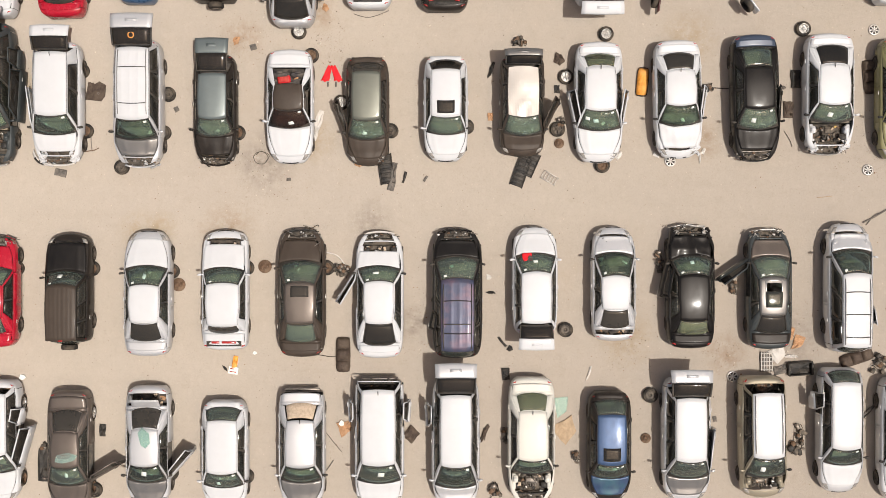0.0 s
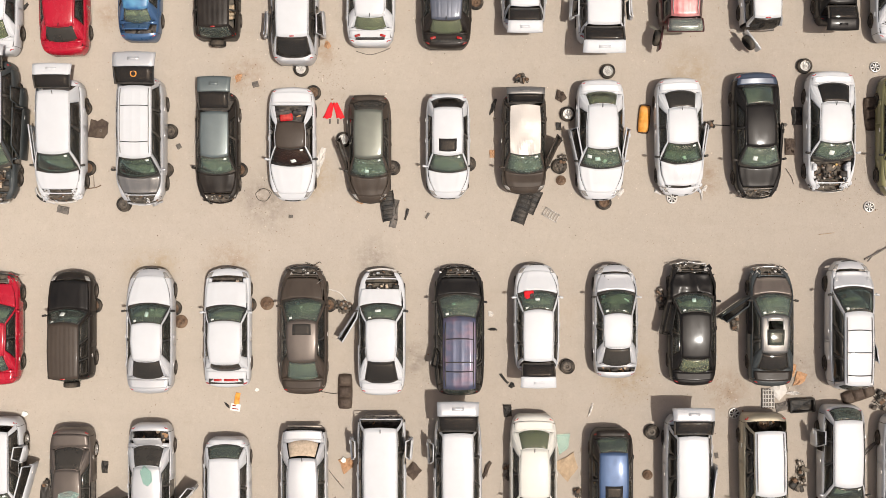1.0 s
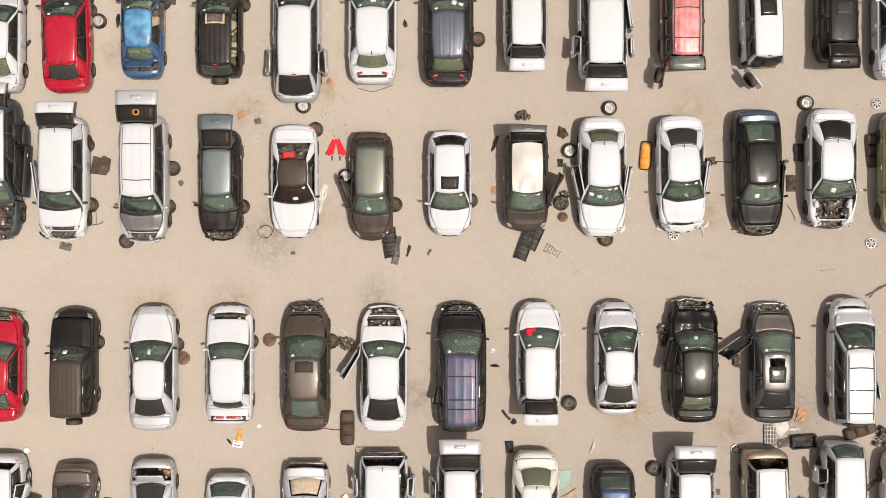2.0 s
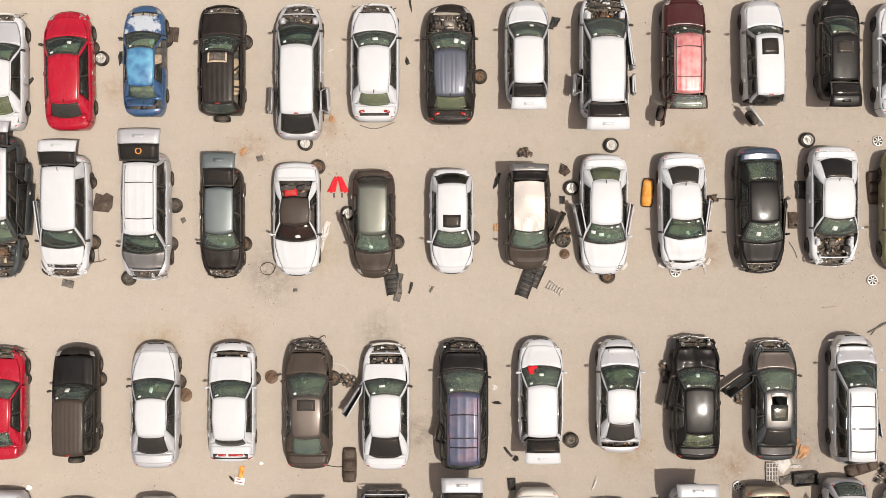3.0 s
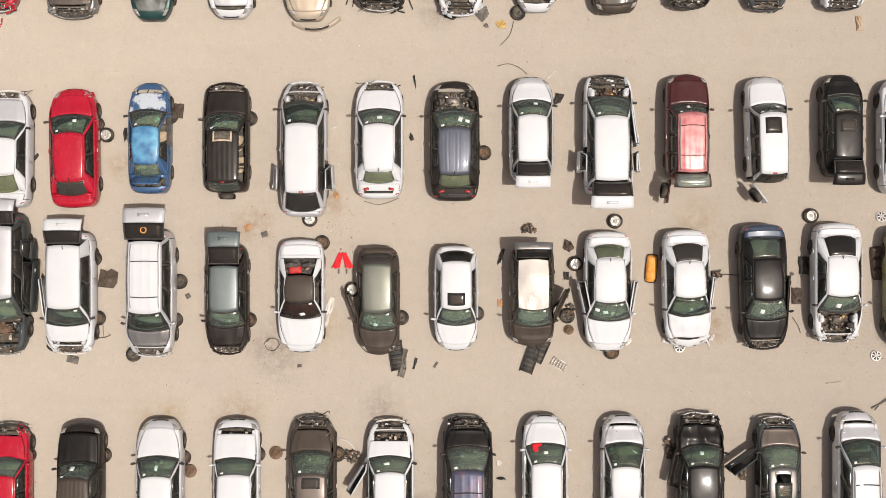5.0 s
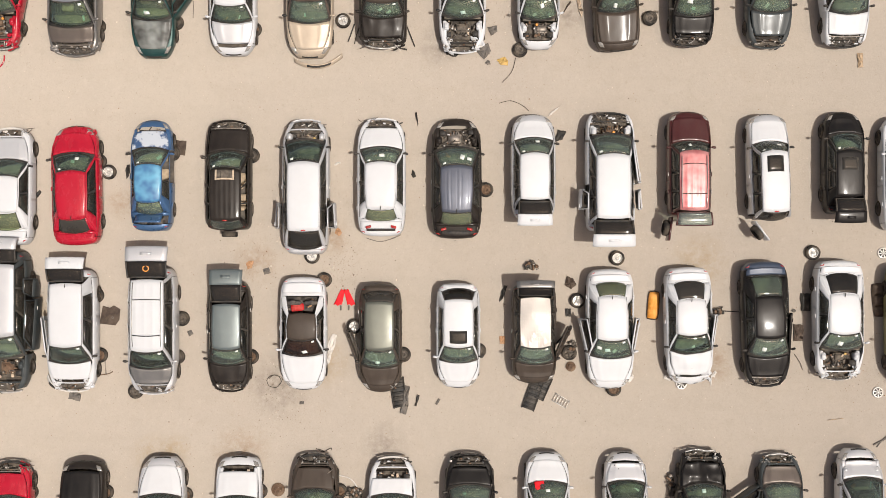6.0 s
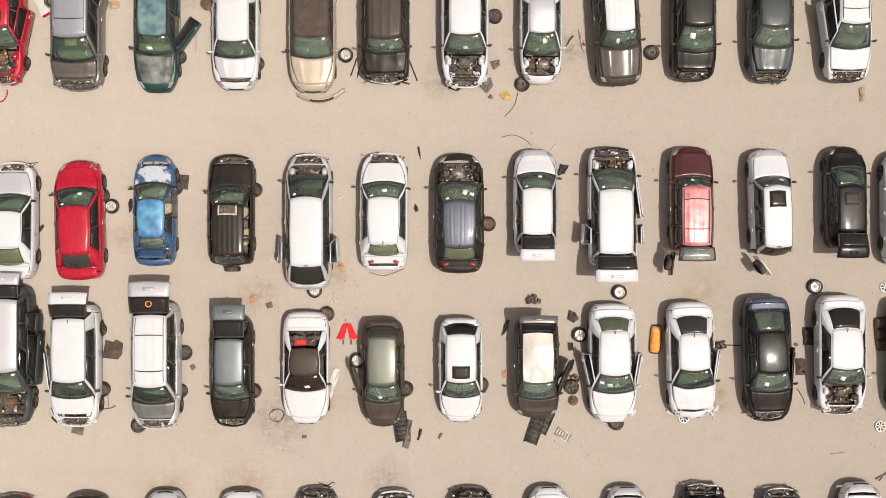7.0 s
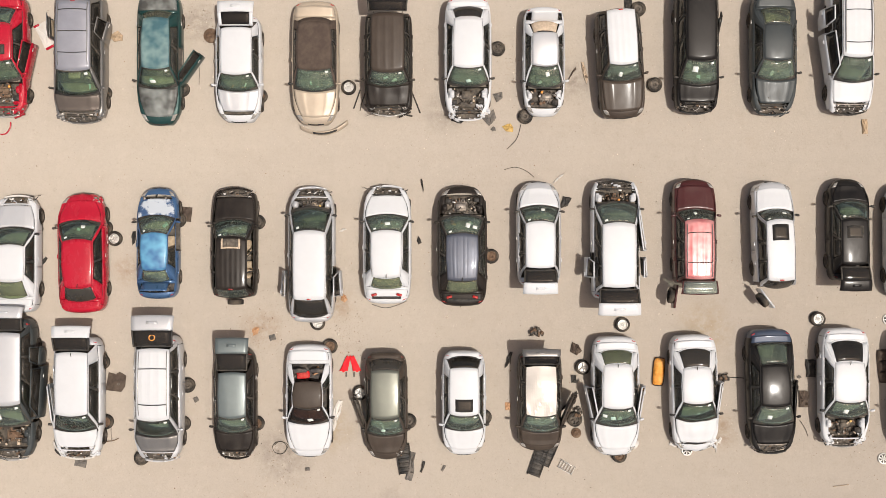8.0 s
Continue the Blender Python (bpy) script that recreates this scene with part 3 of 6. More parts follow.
    for v in ({"2": (.22, .72), "3": (.25, .55, .86), "black": (.3, .62, .75), "rails": ()}.get(rack, ()) if rack else ()):
        bm = bmesh.new()
        tube(bm, [roof_f(.07 + .86 * q, v) + Vector((0, 0, .06 - .03 * abs(2 * q - 1) ** 4)) for q in np.linspace(0, 1, 7)], .016, 6)
        part("crossbar", bm, TRIM, roof)
    for x in (0, 1):
        bm = bmesh.new()
        tube(bm, [roof_f(x, v) + Vector(((x - .5) * .012, 0, .0)) for v in np.linspace(0, 1, 9)], .007, 5)
        part("drip_rail", bm, TRIM, roof)
    if antenna:
        bm = bmesh.new()
        tube(bm, [roof_f(.5, .93), roof_f(.5, .93) + Vector((0, -.06, .05)), roof_f(.5, .93) + Vector((0, -.14, .07))], .016, 6)
        part("antenna", bm, TRIM, roof)

    # windscreen with its stickers
    def screen_f(u, v):
        q = 2 * u - 1
        p0 = Vector((q * .875 * wf(a), yy(a) + .20 * (1 - q * q) - .15 - .04 * q ** 6, zt(a) + .02))
        p1 = roof_f(.5 + (u - .5) * .975, 0) + Vector((0, .012 - .03 * q ** 6, -.012))
        m = p0.lerp(p1, v)
        m.z += .05 * math.sin(math.pi * v) + .03 * (1 - q * q)*math.sin(math.pi * v)
        return m
    if windscreen != "none":
        bm = bmesh.new()
        patch(bm, screen_f, 10, 6, .006)
        ws = part("windscreen", bm, {"glass": GLASS, "clear": CLEAR, "crazed": GLASS, "brown": BROWNGLASS}[windscreen], thing)
        ws.visible_shadow = True
        bm = bmesh.new()
        for e0, e1, f0, f1 in ((0, 1, 0, .05), (0, 1, .96, 1), (0, .025, 0, 1), (.975, 1, 0, 1)):
            patch(bm, lambda u, v: screen_f(e0 + (e1 - e0) * u, f0 + (f1 - f0) * v) + Vector((0, 0, .006)), 8, 3, .006)
        part("windscreen_seal", bm, TRIM, ws)
        if windscreen == "crazed":
            bm = bmesh.new()
            for i in range(18):
                p = screen_f(rng.uniform(.15, .85), rng.uniform(.1, .85)) + Vector((0, 0, .012))
                q = p + Vector((rng.uniform(-.16, .16), rng.uniform(-.10, .10), .0))
                tube(bm, [p, p.lerp(q, .5) + Vector((rng.uniform(-.03, .03), rng.uniform(-.03, .03), .01)), q], .0035, 4)
            part("crack", bm, MINTSOLID, ws, "white web of cracks")
        for i in range(stickers if stickers > 1 else rng.choice((1, 1, 1, 2, 2))):
            u0, v0, su, sv = ((.09, .80, .09, .10), (rng.uniform(.3, .65), rng.uniform(.2, .55), rng.uniform(.08, .17), rng.uniform(.12, .26)), (rng.uniform(.68, .8), rng.uniform(.45, .7), .12, .16))[i]
            tw = rng.uniform(-.5, .5) if i else 0
            bm = bmesh.new()
            patch(bm, lambda u, v: screen_f(u0 + su * (u + tw * (v - .5) * .6), v0 + sv * (v - tw * (u - .5) * .6)) + Vector((0, 0, .010)), 2, 2, .003)
            part("sticker", bm, PAPER if i == 0 or rng.random() < .6 else MINTSOLID, ws, "white paper yard sticker")
    # dashboard and seats
    bm = bmesh.new()
    patch(bm, lambda u, v: Vector(((2 * u - 1) * .76 * W / 2, yy(a + .005) - .55 * v + .05, waist - .03 - .14 * v * v)), 8, 4, .20)
    dash = part("dashboard", bm, DASHTAN if seats == SEATTAN else DASH, thing)
    for i in range(rng.randint(1, 4)):
        bm = bmesh.new()
        block(bm, rng.uniform(-.55, .55), yy(a + .005) - rng.uniform(.05, .35), waist - .06, rng.uniform(.06, .24), rng.uniform(.05, .16), .05, Matrix.Rotation(rng.uniform(0, 3), 4, "Z"), .01)
        part("clutter", bm, rng.choice((PAPER, GREYPANEL, CARD, WHITEPLASTIC, MINTSOLID)), dash)
    bm = bmesh.new()
    lathe(bm, [(.165, 0), (.185, .012), (.165, .024), (.15, .012), (.165, 0)], 16, pose(-.36, yy(a + .005) - .62, waist - .08, -25))
    block(bm, -.36, yy(a + .005) - .60, waist - .12, .10, .10, .05)
    part("steering_wheel", bm, BLACKPLASTIC, thing)
    seat_rows = [yy(a) - 1.25] + ([yy(a) - 2.1] if not (kind == "coupe") else [yy(a) - 1.95]) + ([yy(a) - 2.95] if kind == "van" else [])
    for i, y in enumerate(seat_rows):
        for x in (-.36, .36):
            sw = .50 if i == 0 else .62
            bm = bmesh.new()
            block(bm, x, y + .22, .34, sw, .50, .20, None, .06)
            block(bm, x, y - .10, .45, sw, .16, .55, Matrix.Rotation(radians(14), 4, "X"), .06)
            block(bm, x, y - .20, 1.0, .24, .10, .16, None, .04)
            part("seat", bm, seats, thing)

    # side windows, pillars
    def side_f(sign):
        def f(v, u):
            s0, s1 = a + .012 + (d - a - .02) * v, b + (c - b) * v
            lo = Vector((sign * .905 * wf(s0), yy(s0), zt(s0) - .004))
            hi = roof_f(.5 + sign * .5, v) + Vector((sign * .004, 0, -.006))
            p = lo.lerp(hi, u)
            p.x += sign * .035 * math.sin(math.pi * u)
            return p
        return f
    for sign in (1, -1):
        f = side_f(sign)
        bm = bmesh.new()
        cuts = [0] + [x for w in wins for x in w] + [1]
        for i, (v0, v1) in enumerate(zip(cuts, cuts[1:])):
            outer = i in (0, len(cuts) - 2)
            for u0, u1 in ((0, .05), (.05, .92), (.92, 1)):
                if outer or u1 != .92:
                    rows = [[bm.verts.new(f(v0 + (v1 - v0) * p / 3, u0 + (u1 - u0) * q / 3)) for q in range(4)] for p in range(4)]
                    for p in range(3):
                        for q in range(3):
                            bm.faces.new((rows[p][q], rows[p + 1][q], rows[p + 1][q + 1], rows[p][q + 1]))
            if not outer and i % 2 == 0:
                post = bmesh.new()
                patch(post, lambda p, q: f(v0 + (v1 - v0) * p, .04 + .89 * q), 2, 3, .01)
                part("pillar", post, TRIM, thing)
        bmesh.ops.remove_doubles(bm, verts=bm.verts, dist=1e-4)
        bmesh.ops.solidify(bm, geom=bm.faces[:], thickness=.012)
        part("window_frame", bm, skin if not topless else CANVAS, thing)
        bm = bmesh.new()
        tube(bm, [f(v, .03) + Vector((sign * .006, 0, 0)) for v in np.linspace(.02, .97, 9)], .011, 5)
        part("belt_trim", bm, TRIM, thing)
        if sides == "none":
            continue
        for i, (v0, v1) in enumerate(wins):
            if (sides == "rear" and i == 0) or (sides == "front" and i > 0):
                continue
            bm = bmesh.new()
            patch(bm, lambda p, q: f(v0 + (v1 - v0) * p, .05 + .87 * q) - Vector((sign * .008, 0, 0)), 4, 3, .004)
            part("side_window", bm, DARKGLASS if (tall and i > 0) or topless else SIDEGLASS, thing)

    # rear end: glass, trunk lid or tailgate
    def back_f(u, v):
        q = 2 * u - 1
        p0 = roof_f(.5 + (u - .5) * .97, 1) + Vector((0, -.01 + .03 * q ** 6, -.01))
        p1 = Vector((q * (.82 if tall else .725) * wf(d), yy(d) - .11 * (1 - q * q) + .03 + .05 * q ** 6, zt(d) + .02))
        m = p0.lerp(p1, v)
        m.z += .04 * math.sin(math.pi * v)
        return m
    for sign in (1, -1):
        f, edge = side_f(sign), (sign + 1) / 2
        for nm, g, v in (("front_pillar", screen_f, 0), ("rear_pillar", back_f, 1)):
            if nm == "rear_pillar" and gate != "shut":
                continue
            bm = bmesh.new()
            patch(bm, lambda p, q: g(edge, q if v == 0 else 1 - q).lerp(f(v, q), p) + Vector((0, 0, .003)), 3, 5, .012)
            part(nm, bm, skin if not topless else CANVAS, thing)
    gk = coat(gate_key) if gate_key else skin
    if gate == "open":
        tailgate(thing, roof_f, yy, zt, W, c, H, gk, rng, kind, swing_door is not None, emblem, gate_reach, gate_frame)
        bm = bmesh.new()
        patch(bm, lambda u, v: Vector(((2 * u - 1) * .74 * W / 2, yy(c) + .1 - (yy(c) - yy(.955) + .1) * v, .62)), 3, 4, .05)
        part("load_floor", bm, SEATDARK, thing)
    elif gate == "off":
        junk_tray(thing, rng, W, yy, c, .955, .62, 9)
    else:
        if rear == "glass" or rear == "dark" or rear == "clear":
            bm = bmesh.new()
            patch(bm, back_f, 8, 5, .006)
            part("rear_window", bm, {"glass": GLASS, "dark": DARKGLASS, "clear": CLEAR}[rear], thing)
            bm = bmesh.new()
            for e0, e1, f0, f1 in ((0, 1, .95, 1), (0, 1, 0, .05), (0, .03, 0, 1), (.97, 1, 0, 1)):
                patch(bm, lambda u, v: back_f(e0 + (e1 - e0) * u, f0 + (f1 - f0) * v) + Vector((0, 0, .006)), 6, 3, .006)
            part("rear_window_seal", bm, TRIM if kind != "sedan" else skin, thing)
        elif rear == "canvas":
            bm = bmesh.new()
            patch(bm, back_f, 8, 5, .02)
            part("rear_canvas", bm, CANVAS, thing)
        elif rear == "cloth":
            bm = bmesh.new()
            patch(bm, lambda u, v: back_f(.04 + .92 * u, .1 + .85 * v) + Vector((0, 0, -.02)), 5, 4, .02)
            part("rear_shelf_cover", bm, BEIGE, thing, "beige cloth where the rear glass is gone")
        elif rear == "hole":
            junk_tray(thing, rng, W * .9, yy, c + .02, d - .02, waist - .2, 5)
        if not tall:
            t0, t1 = d + .012, .952
            tk = coat(trunk_key) if trunk_key else skin
            if trunk == "on":
                bm = bmesh.new()
                def lid(u, v):
                    s = t0 + (t1 - t0) * v
                    x = (2 * u - 1) * (.885 * wf(s))
                    return Vector((x, yy(s, x), zt(s) + .012 + .035 * (1 - (2 * u - 1) ** 2) + .07 * v))
                patch(bm, lid, 10, 5, .02)
                part("trunk_lid", bm, tk, thing)
            else:
                junk_tray(thing, rng, W * .92, yy, d + .01, .955, .55, 8)
                if trunk == "open":
                    bm = bmesh.new()
                    patch(bm, lambda u, v: Vector(((2 * u - 1) * .62 * W / 2, yy(d) - .04 - .34 * v, waist + .08 + .50 * v - .1 * v * v)), 6, 4, .03)
                    part("trunk_lid", bm, tk, thing, "raised trunk lid")
        elif d < .965:
            bm = bmesh.new()
            patch(bm, lambda u, v: Vector(((2 * u - 1) * .76 * wf(d), yy(d) - .05 - .0 * v - (yy(d) - yy(.985) - .05) * v, zt(d) + .012 - .05 * v * v)), 6, 3, .03)
            part("tailgate", bm, gk, thing)
    if kind == "suv" and gate == "shut":
        bm = bmesh.new()
        p = back_f(.5, .10) if not tall else roof_f(.5, .985)
        block(bm, p.x, p.y, p.z - .005, .18, .05, .03)
        part("brake_light", bm, REDLENS, thing)
    if swing_door is not None:
        hx, hy = -.86 * W / 2, yy(.985)
        bm = bmesh.new()
        block(bm, 0, -.50, .52, .08, .95, .62, None, .03)
        dr = part("back_door", bm, skin, thing, "back door swung wide open")
        dr.matrix_basis = Matrix.Translation((hx, hy, 0)) @ Matrix.Rotation(radians(swing_door), 4, "Z")
        sp = again("spare_wheel", TYRE, dr, Matrix.Translation((-.05, -.48, .82)) @ Matrix.Rotation(radians(-90), 4, "Y"))
    if spare:
        y = yy(1.0) - .13
        m = Matrix.Translation((0.05, y + .10, .85)) @ Matrix.Rotation(radians(90), 4, "X")
        sp = again("spare_wheel", TYRE, thing, m, "spare wheel on the back door")
        again("rim", RIMS["steel"], sp)

    # doors: closed skins with handles, or swung open
    for sign in (1, -1):
        for which, (s0, s1) in door_spans.items():
            if kind == "coupe" and which == "r":
                continue
            code = ("r" if sign > 0 else "l") + which
            spec = [q for q in doors.split() if q[:2] == code]
            if spec and spec[0].endswith("x"):
                continue
            def door_f(u, v, off=.008):
                s = s0 + (s1 - s0) * u
                fz = .08 + .90 * v
                fx = float(np.interp(fz, [q[1] for q in SECTION], [q[0] for q in SECTION]))
                w = wf(s)
                return Vector((sign * (w * fx + off), yy(s, w * fx), max(low + (zt(s) - low) * fz, foot(s) + .01)))
            def sheet(bm, g, nu, nv, thick):
                va = [[bm.verts.new(g(i / nu, j / nv)) for j in range(nv + 1)] for i in range(nu + 1)]
                vb = [[bm.verts.new(v.co - Vector((sign * thick, 0, 0))) for v in col] for col in va]
                for i in range(nu):
                    for j in range(nv):
                        bm.faces.new((va[i][j], va[i + 1][j], va[i + 1][j + 1], va[i][j + 1]))
                        bm.faces.new((vb[i][j], vb[i][j + 1], vb[i + 1][j + 1], vb[i + 1][j]))
                for i in range(nu):
                    bm.faces.new((va[i][0], vb[i][0], vb[i + 1][0], va[i + 1][0]))
                    bm.faces.new((va[i][nv], va[i + 1][nv], vb[i + 1][nv], vb[i][nv]))
                for j in range(nv):
                    bm.faces.new((va[0][j], va[0][j + 1], vb[0][j + 1], vb[0][j]))
                    bm.faces.new((va[nu][j], vb[nu][j], vb[nu][j + 1], va[nu][j + 1]))
            bm = bmesh.new()
            thick = .012 if not spec else .10
            sheet(bm, door_f, 5, 6, thick)
            if spec:
                hinge = door_f(0, .5) - Vector((sign * .05, 0, 0))
                slid = spec[0].endswith("p")
                swing = float(spec[0][2:].rstrip("p") or 60)
                fr_top = [door_f(0.03, 1) + Vector((-sign * .02, 0, 0)), door_f(.25, 1) + Vector((-sign * .18, 0, H - waist - .12)), door_f(.97, 1) + Vector((-sign * .20, 0, H - waist - .10)), door_f(.97, 1)]
                tube(bm, fr_top, .03, 6)
                bmesh.ops.translate(bm, verts=bm.verts, vec=(-hinge.x, -hinge.y, 0))
                ob = part("door", bm, skin, thing, "door slid out along the flank" if slid else "swung-open door")
                ob.matrix_basis = Matrix.Translation((hinge.x + sign * (.24 if slid else 0), hinge.y - (.18 if slid else 0), 0)) @ Matrix.Rotation(radians(swing) * (1 if sign > 0 else -1), 4, "Z")
                bm = bmesh.new()
                block(bm, -sign * .10, -.5 * (s1 - s0) * L, .42, .02, .8 * (s1 - s0) * L, .42)
                part("door_card", bm, seats, ob)
                if door_glass:
                    bm = bmesh.new()
                    lo0, lo1, hi1, hi0 = [q - Vector((hinge.x, hinge.y, 0)) for q in (fr_top[0], fr_top[3], fr_top[2], fr_top[1])]
                    patch(bm, lambda u, v: lo0.lerp(lo1, u).lerp(hi0.lerp(hi1, u), v), 3, 3, .005)
                    part("door_window", bm, DARKGLASS, ob)
            else:
                ob = part("door", bm, skin, thing)
            bm = bmesh.new()
            p = door_f(.82, .80)
            if spec:
                p = p - Vector((hinge.x, hinge.y, 0))
            block(bm, p.x + sign * .015, p.y, p.z, .03, .16, .03, None, .008)
            part("handle", bm, skin if rng.random() < .6 else ALLOY, ob)
    for sign in (1, -1):
        if ("r" if sign > 0 else "l") not in mirrors:
            continue
        bm = bmesh.new()
        p = Vector((sign * (.90 * wf(a + .04)), yy(a + .055), waist + .03))
        block(bm, p.x + sign * .13, p.y, p.z, .17, .09, .13, Matrix.Rotation(radians(-12 * sign), 4, "Z"), .03)
        block(bm, p.x + sign * .03, p.y, p.z + .01, .10, .05, .05, None, .01)
        part("mirror", bm, skin if rng.random() < .5 else TRIM, thing)
    # wheels
    for i, (q, sign) in enumerate(((axle[0], 1), (axle[0], -1), (axle[1], 1), (axle[1], -1))):
        if not wheels[i]:
            continue
        m = Matrix.Translation((sign * (W / 2 - .235), yy(q), .32)) @ Matrix.Rotation(radians(90 * sign), 4, "Y")
        wh = again("wheel", TYRE, thing, m)
        again("rim", RIMS[wheels[i]], wh)
    return thing


def stripped_nose(thing, rng, W, yy, wf, zt, nose_z, skin, dent, crumple):
    """What is left of a front whose bumper skin is gone: beam, radiator, lamp sockets, torn wing tips, brackets, wires."""
    bm = bmesh.new()
    patch(bm, lambda u, v: Vector(((2 * u - 1) * .86 * wf(.02 + .10 * v), yy(.022 + .10 * v, (2 * u - 1) * .86 * wf(.05)), nose_z - .34)), 8, 3, .05)
    part("undertray", bm, BAY, thing)
    beam = rng.choice((coat("grey"), skin, TRIM, ALLOY, WHITEPLASTIC))
    bm = bmesh.new()
    patch(bm, lambda u, v: dent(Vector(((2 * u - 1) * .84 * wf(.03), yy(.004 + .016 * v, (2 * u - 1) * .84 * wf(.03)), nose_z - .17 - .05 * v + .012 * math.sin(23 * u))), crumple * .6), 16, 2, .11)
    part("crash_beam", bm, beam, thing, "bare crash beam")
    bm = bmesh.new()
    block(bm, 0, yy(.072), .35, .66 * W, .06, nose_z - .46)
    part("radiator", bm, BAY, thing)
    bm = bmesh.new()
    tube(bm, [(x * W / 2, yy(.084, x * W / 2 * .7), nose_z - .06 + .03 * (1 - x * x)) for x in np.linspace(-.80, .80, 9)], .030, 6)
    part("radiator_support", bm, rng.choice((skin, skin, BLACKPLASTIC, ENGINE)), thing)
    bm = bmesh.new()
    block(bm, rng.uniform(-.1, .1), yy(.079), nose_z - .10, .10, .14, .05)
    part("hood_latch", bm, rng.choice((ENGINE, RUST)), thing)
    for sign in (1, -1):
        # the lamp, or its empty socket with a bright bowl
        x = sign * .66 * W / 2
        if rng.random() < .55:
            bm = bmesh.new()
            block(bm, x, yy(.055, x), nose_z - .17, .30, .15, .13, Matrix.Rotation(-.5 * sign, 4, "Z"), .03)
            part("headlight", bm, rng.choice((LAMP, LAMP, BLACKPLASTIC)), thing)
        else:
            bm = bmesh.new()
            lathe(bm, [(.10, .05), (.09, .05), (.05, 0), (0, 0)], 12, pose(x, yy(.055, x), nose_z - .15, 50))
            part("lamp_bowl", bm, ALLOY, thing)
        # the torn tip of the front wing
        bm = bmesh.new()
        reach, hook = rng.uniform(.016, .050), rng.uniform(.62, .80)
        patch(bm, lambda u, v: dent(Vector((sign * (hook + (.985 - hook) * u ** .7) * wf(.03 + .06 * v), yy(reach + (.10 - reach) * v, .9 * wf(.05) * u) + .03 * noise.noise((u * 5, v * 3, x)),
                                           zt(.08) - .05 - .22 * (1 - v) ** 2 * (1 - .3 * u) - .10 * u ** 3)), crumple), 6, 5, .012)
        part("wing_tip", bm, skin, thing, "torn tip of the front wing")
    for i in range(26):
        bm = bmesh.new()
        x = rng.uniform(-.80, .80) * W / 2
        block(bm, x, yy(rng.uniform(.022, .098), x), nose_z - rng.uniform(.06, .26), rng.uniform(.03, .17), rng.uniform(.02, .08), rng.uniform(.02, .06), Euler((rng.uniform(-.5, .5), rng.uniform(-.4, .4), rng.uniform(-.7, .7))).to_matrix().to_4x4(), .006)
        part("torn_bracket", bm, rng.choice((ENGINE, BAY, BAY, BAY, BLACKPLASTIC, skin, skin, GREYPANEL, ALLOY, RUST, WHITEPLASTIC)), thing)
    for i in range(4):
        bm = bmesh.new()
        p = Vector((rng.uniform(-.7, .7), yy(rng.uniform(.02, .07)), nose_z - .08))
        tube(bm, [p, p + Vector((rng.uniform(-.2, .2), rng.uniform(-.1, .12), .05)), p + Vector((rng.uniform(-.35, .35), rng.uniform(-.12, .20), -.16))], .010)
        part("hanging_wire", bm, rng.choice((RUBBER, RUBBER, ENGINE, WHITEPLASTIC)), thing)
    if rng.random() < .5:
        side = rng.choice((-1, 1))
        bm = bmesh.new()
        patch(bm, lambda u, v: Vector((side * (.45 + .55 * u) * wf(.05), yy(.004 + .012 * v, (.45 + .55 * u) * wf(.05)) + .06 * (1 - u) + .05 * noise.noise((u * 4, v * 2, W)), .40 + .10 * v - .10 * (1 - u))), 10, 2, .02)
        part("bumper_remnant", bm, skin, thing, "torn strip of the bumper skin")


def smashed_corner(thing, rng, sign, W, yy, wf, nose_z, skin):
    """One front corner beaten in: bent skins, brackets and a bare lamp bowl."""
    x0 = sign * .80 * wf(.06)
    for i in range(4):
        bm = bmesh.new()
        w, h = rng.uniform(.10, .24), rng.uniform(.14, .32)
        crumpled(bm, [(-.5 * w, -.4 * h), (.1 * w, -.5 * h), (.5 * w, -.2 * h), (.35 * w, .5 * h), (-.3 * w, .35 * h)], rng, .06)
        bmesh.ops.transform(bm, verts=bm.verts, matrix=Matrix.Translation((x0 + sign * rng.uniform(-.16, .16), yy(rng.uniform(.03, .13), x0), nose_z + rng.uniform(-.16, -.01)))
                            @ Euler((rng.uniform(-.5, .5), rng.uniform(-.5, .5), rng.uniform(0, 6))).to_matrix().to_4x4())
        part("bent_skin", bm, skin, thing, "bent and torn body skin", smooth=False)
    bm = bmesh.new()
    lathe(bm, [(.11, .05), (.10, .05), (.05, 0), (0, 0)], 12, pose(x0 * .92, yy(.05, x0), nose_z - .02, 40))
    part("lamp_bowl", bm, ALLOY, thing)
    for i in range(10):
        bm = bmesh.new()
        block(bm, x0 + sign * rng.uniform(-.22, .14), yy(rng.uniform(.012, .12), x0), nose_z - rng.uniform(.0, .12), rng.uniform(.03, .13), rng.uniform(.03, .09), rng.uniform(.02, .05),
              Euler((rng.uniform(-.6, .6), rng.uniform(-.6, .6), rng.uniform(0, 3))).to_matrix().to_4x4(), .006)
        part("torn_bracket", bm, rng.choice((BAY, BAY, BLACKPLASTIC, ENGINE, RUST, skin, WHITEPLASTIC)), thing)


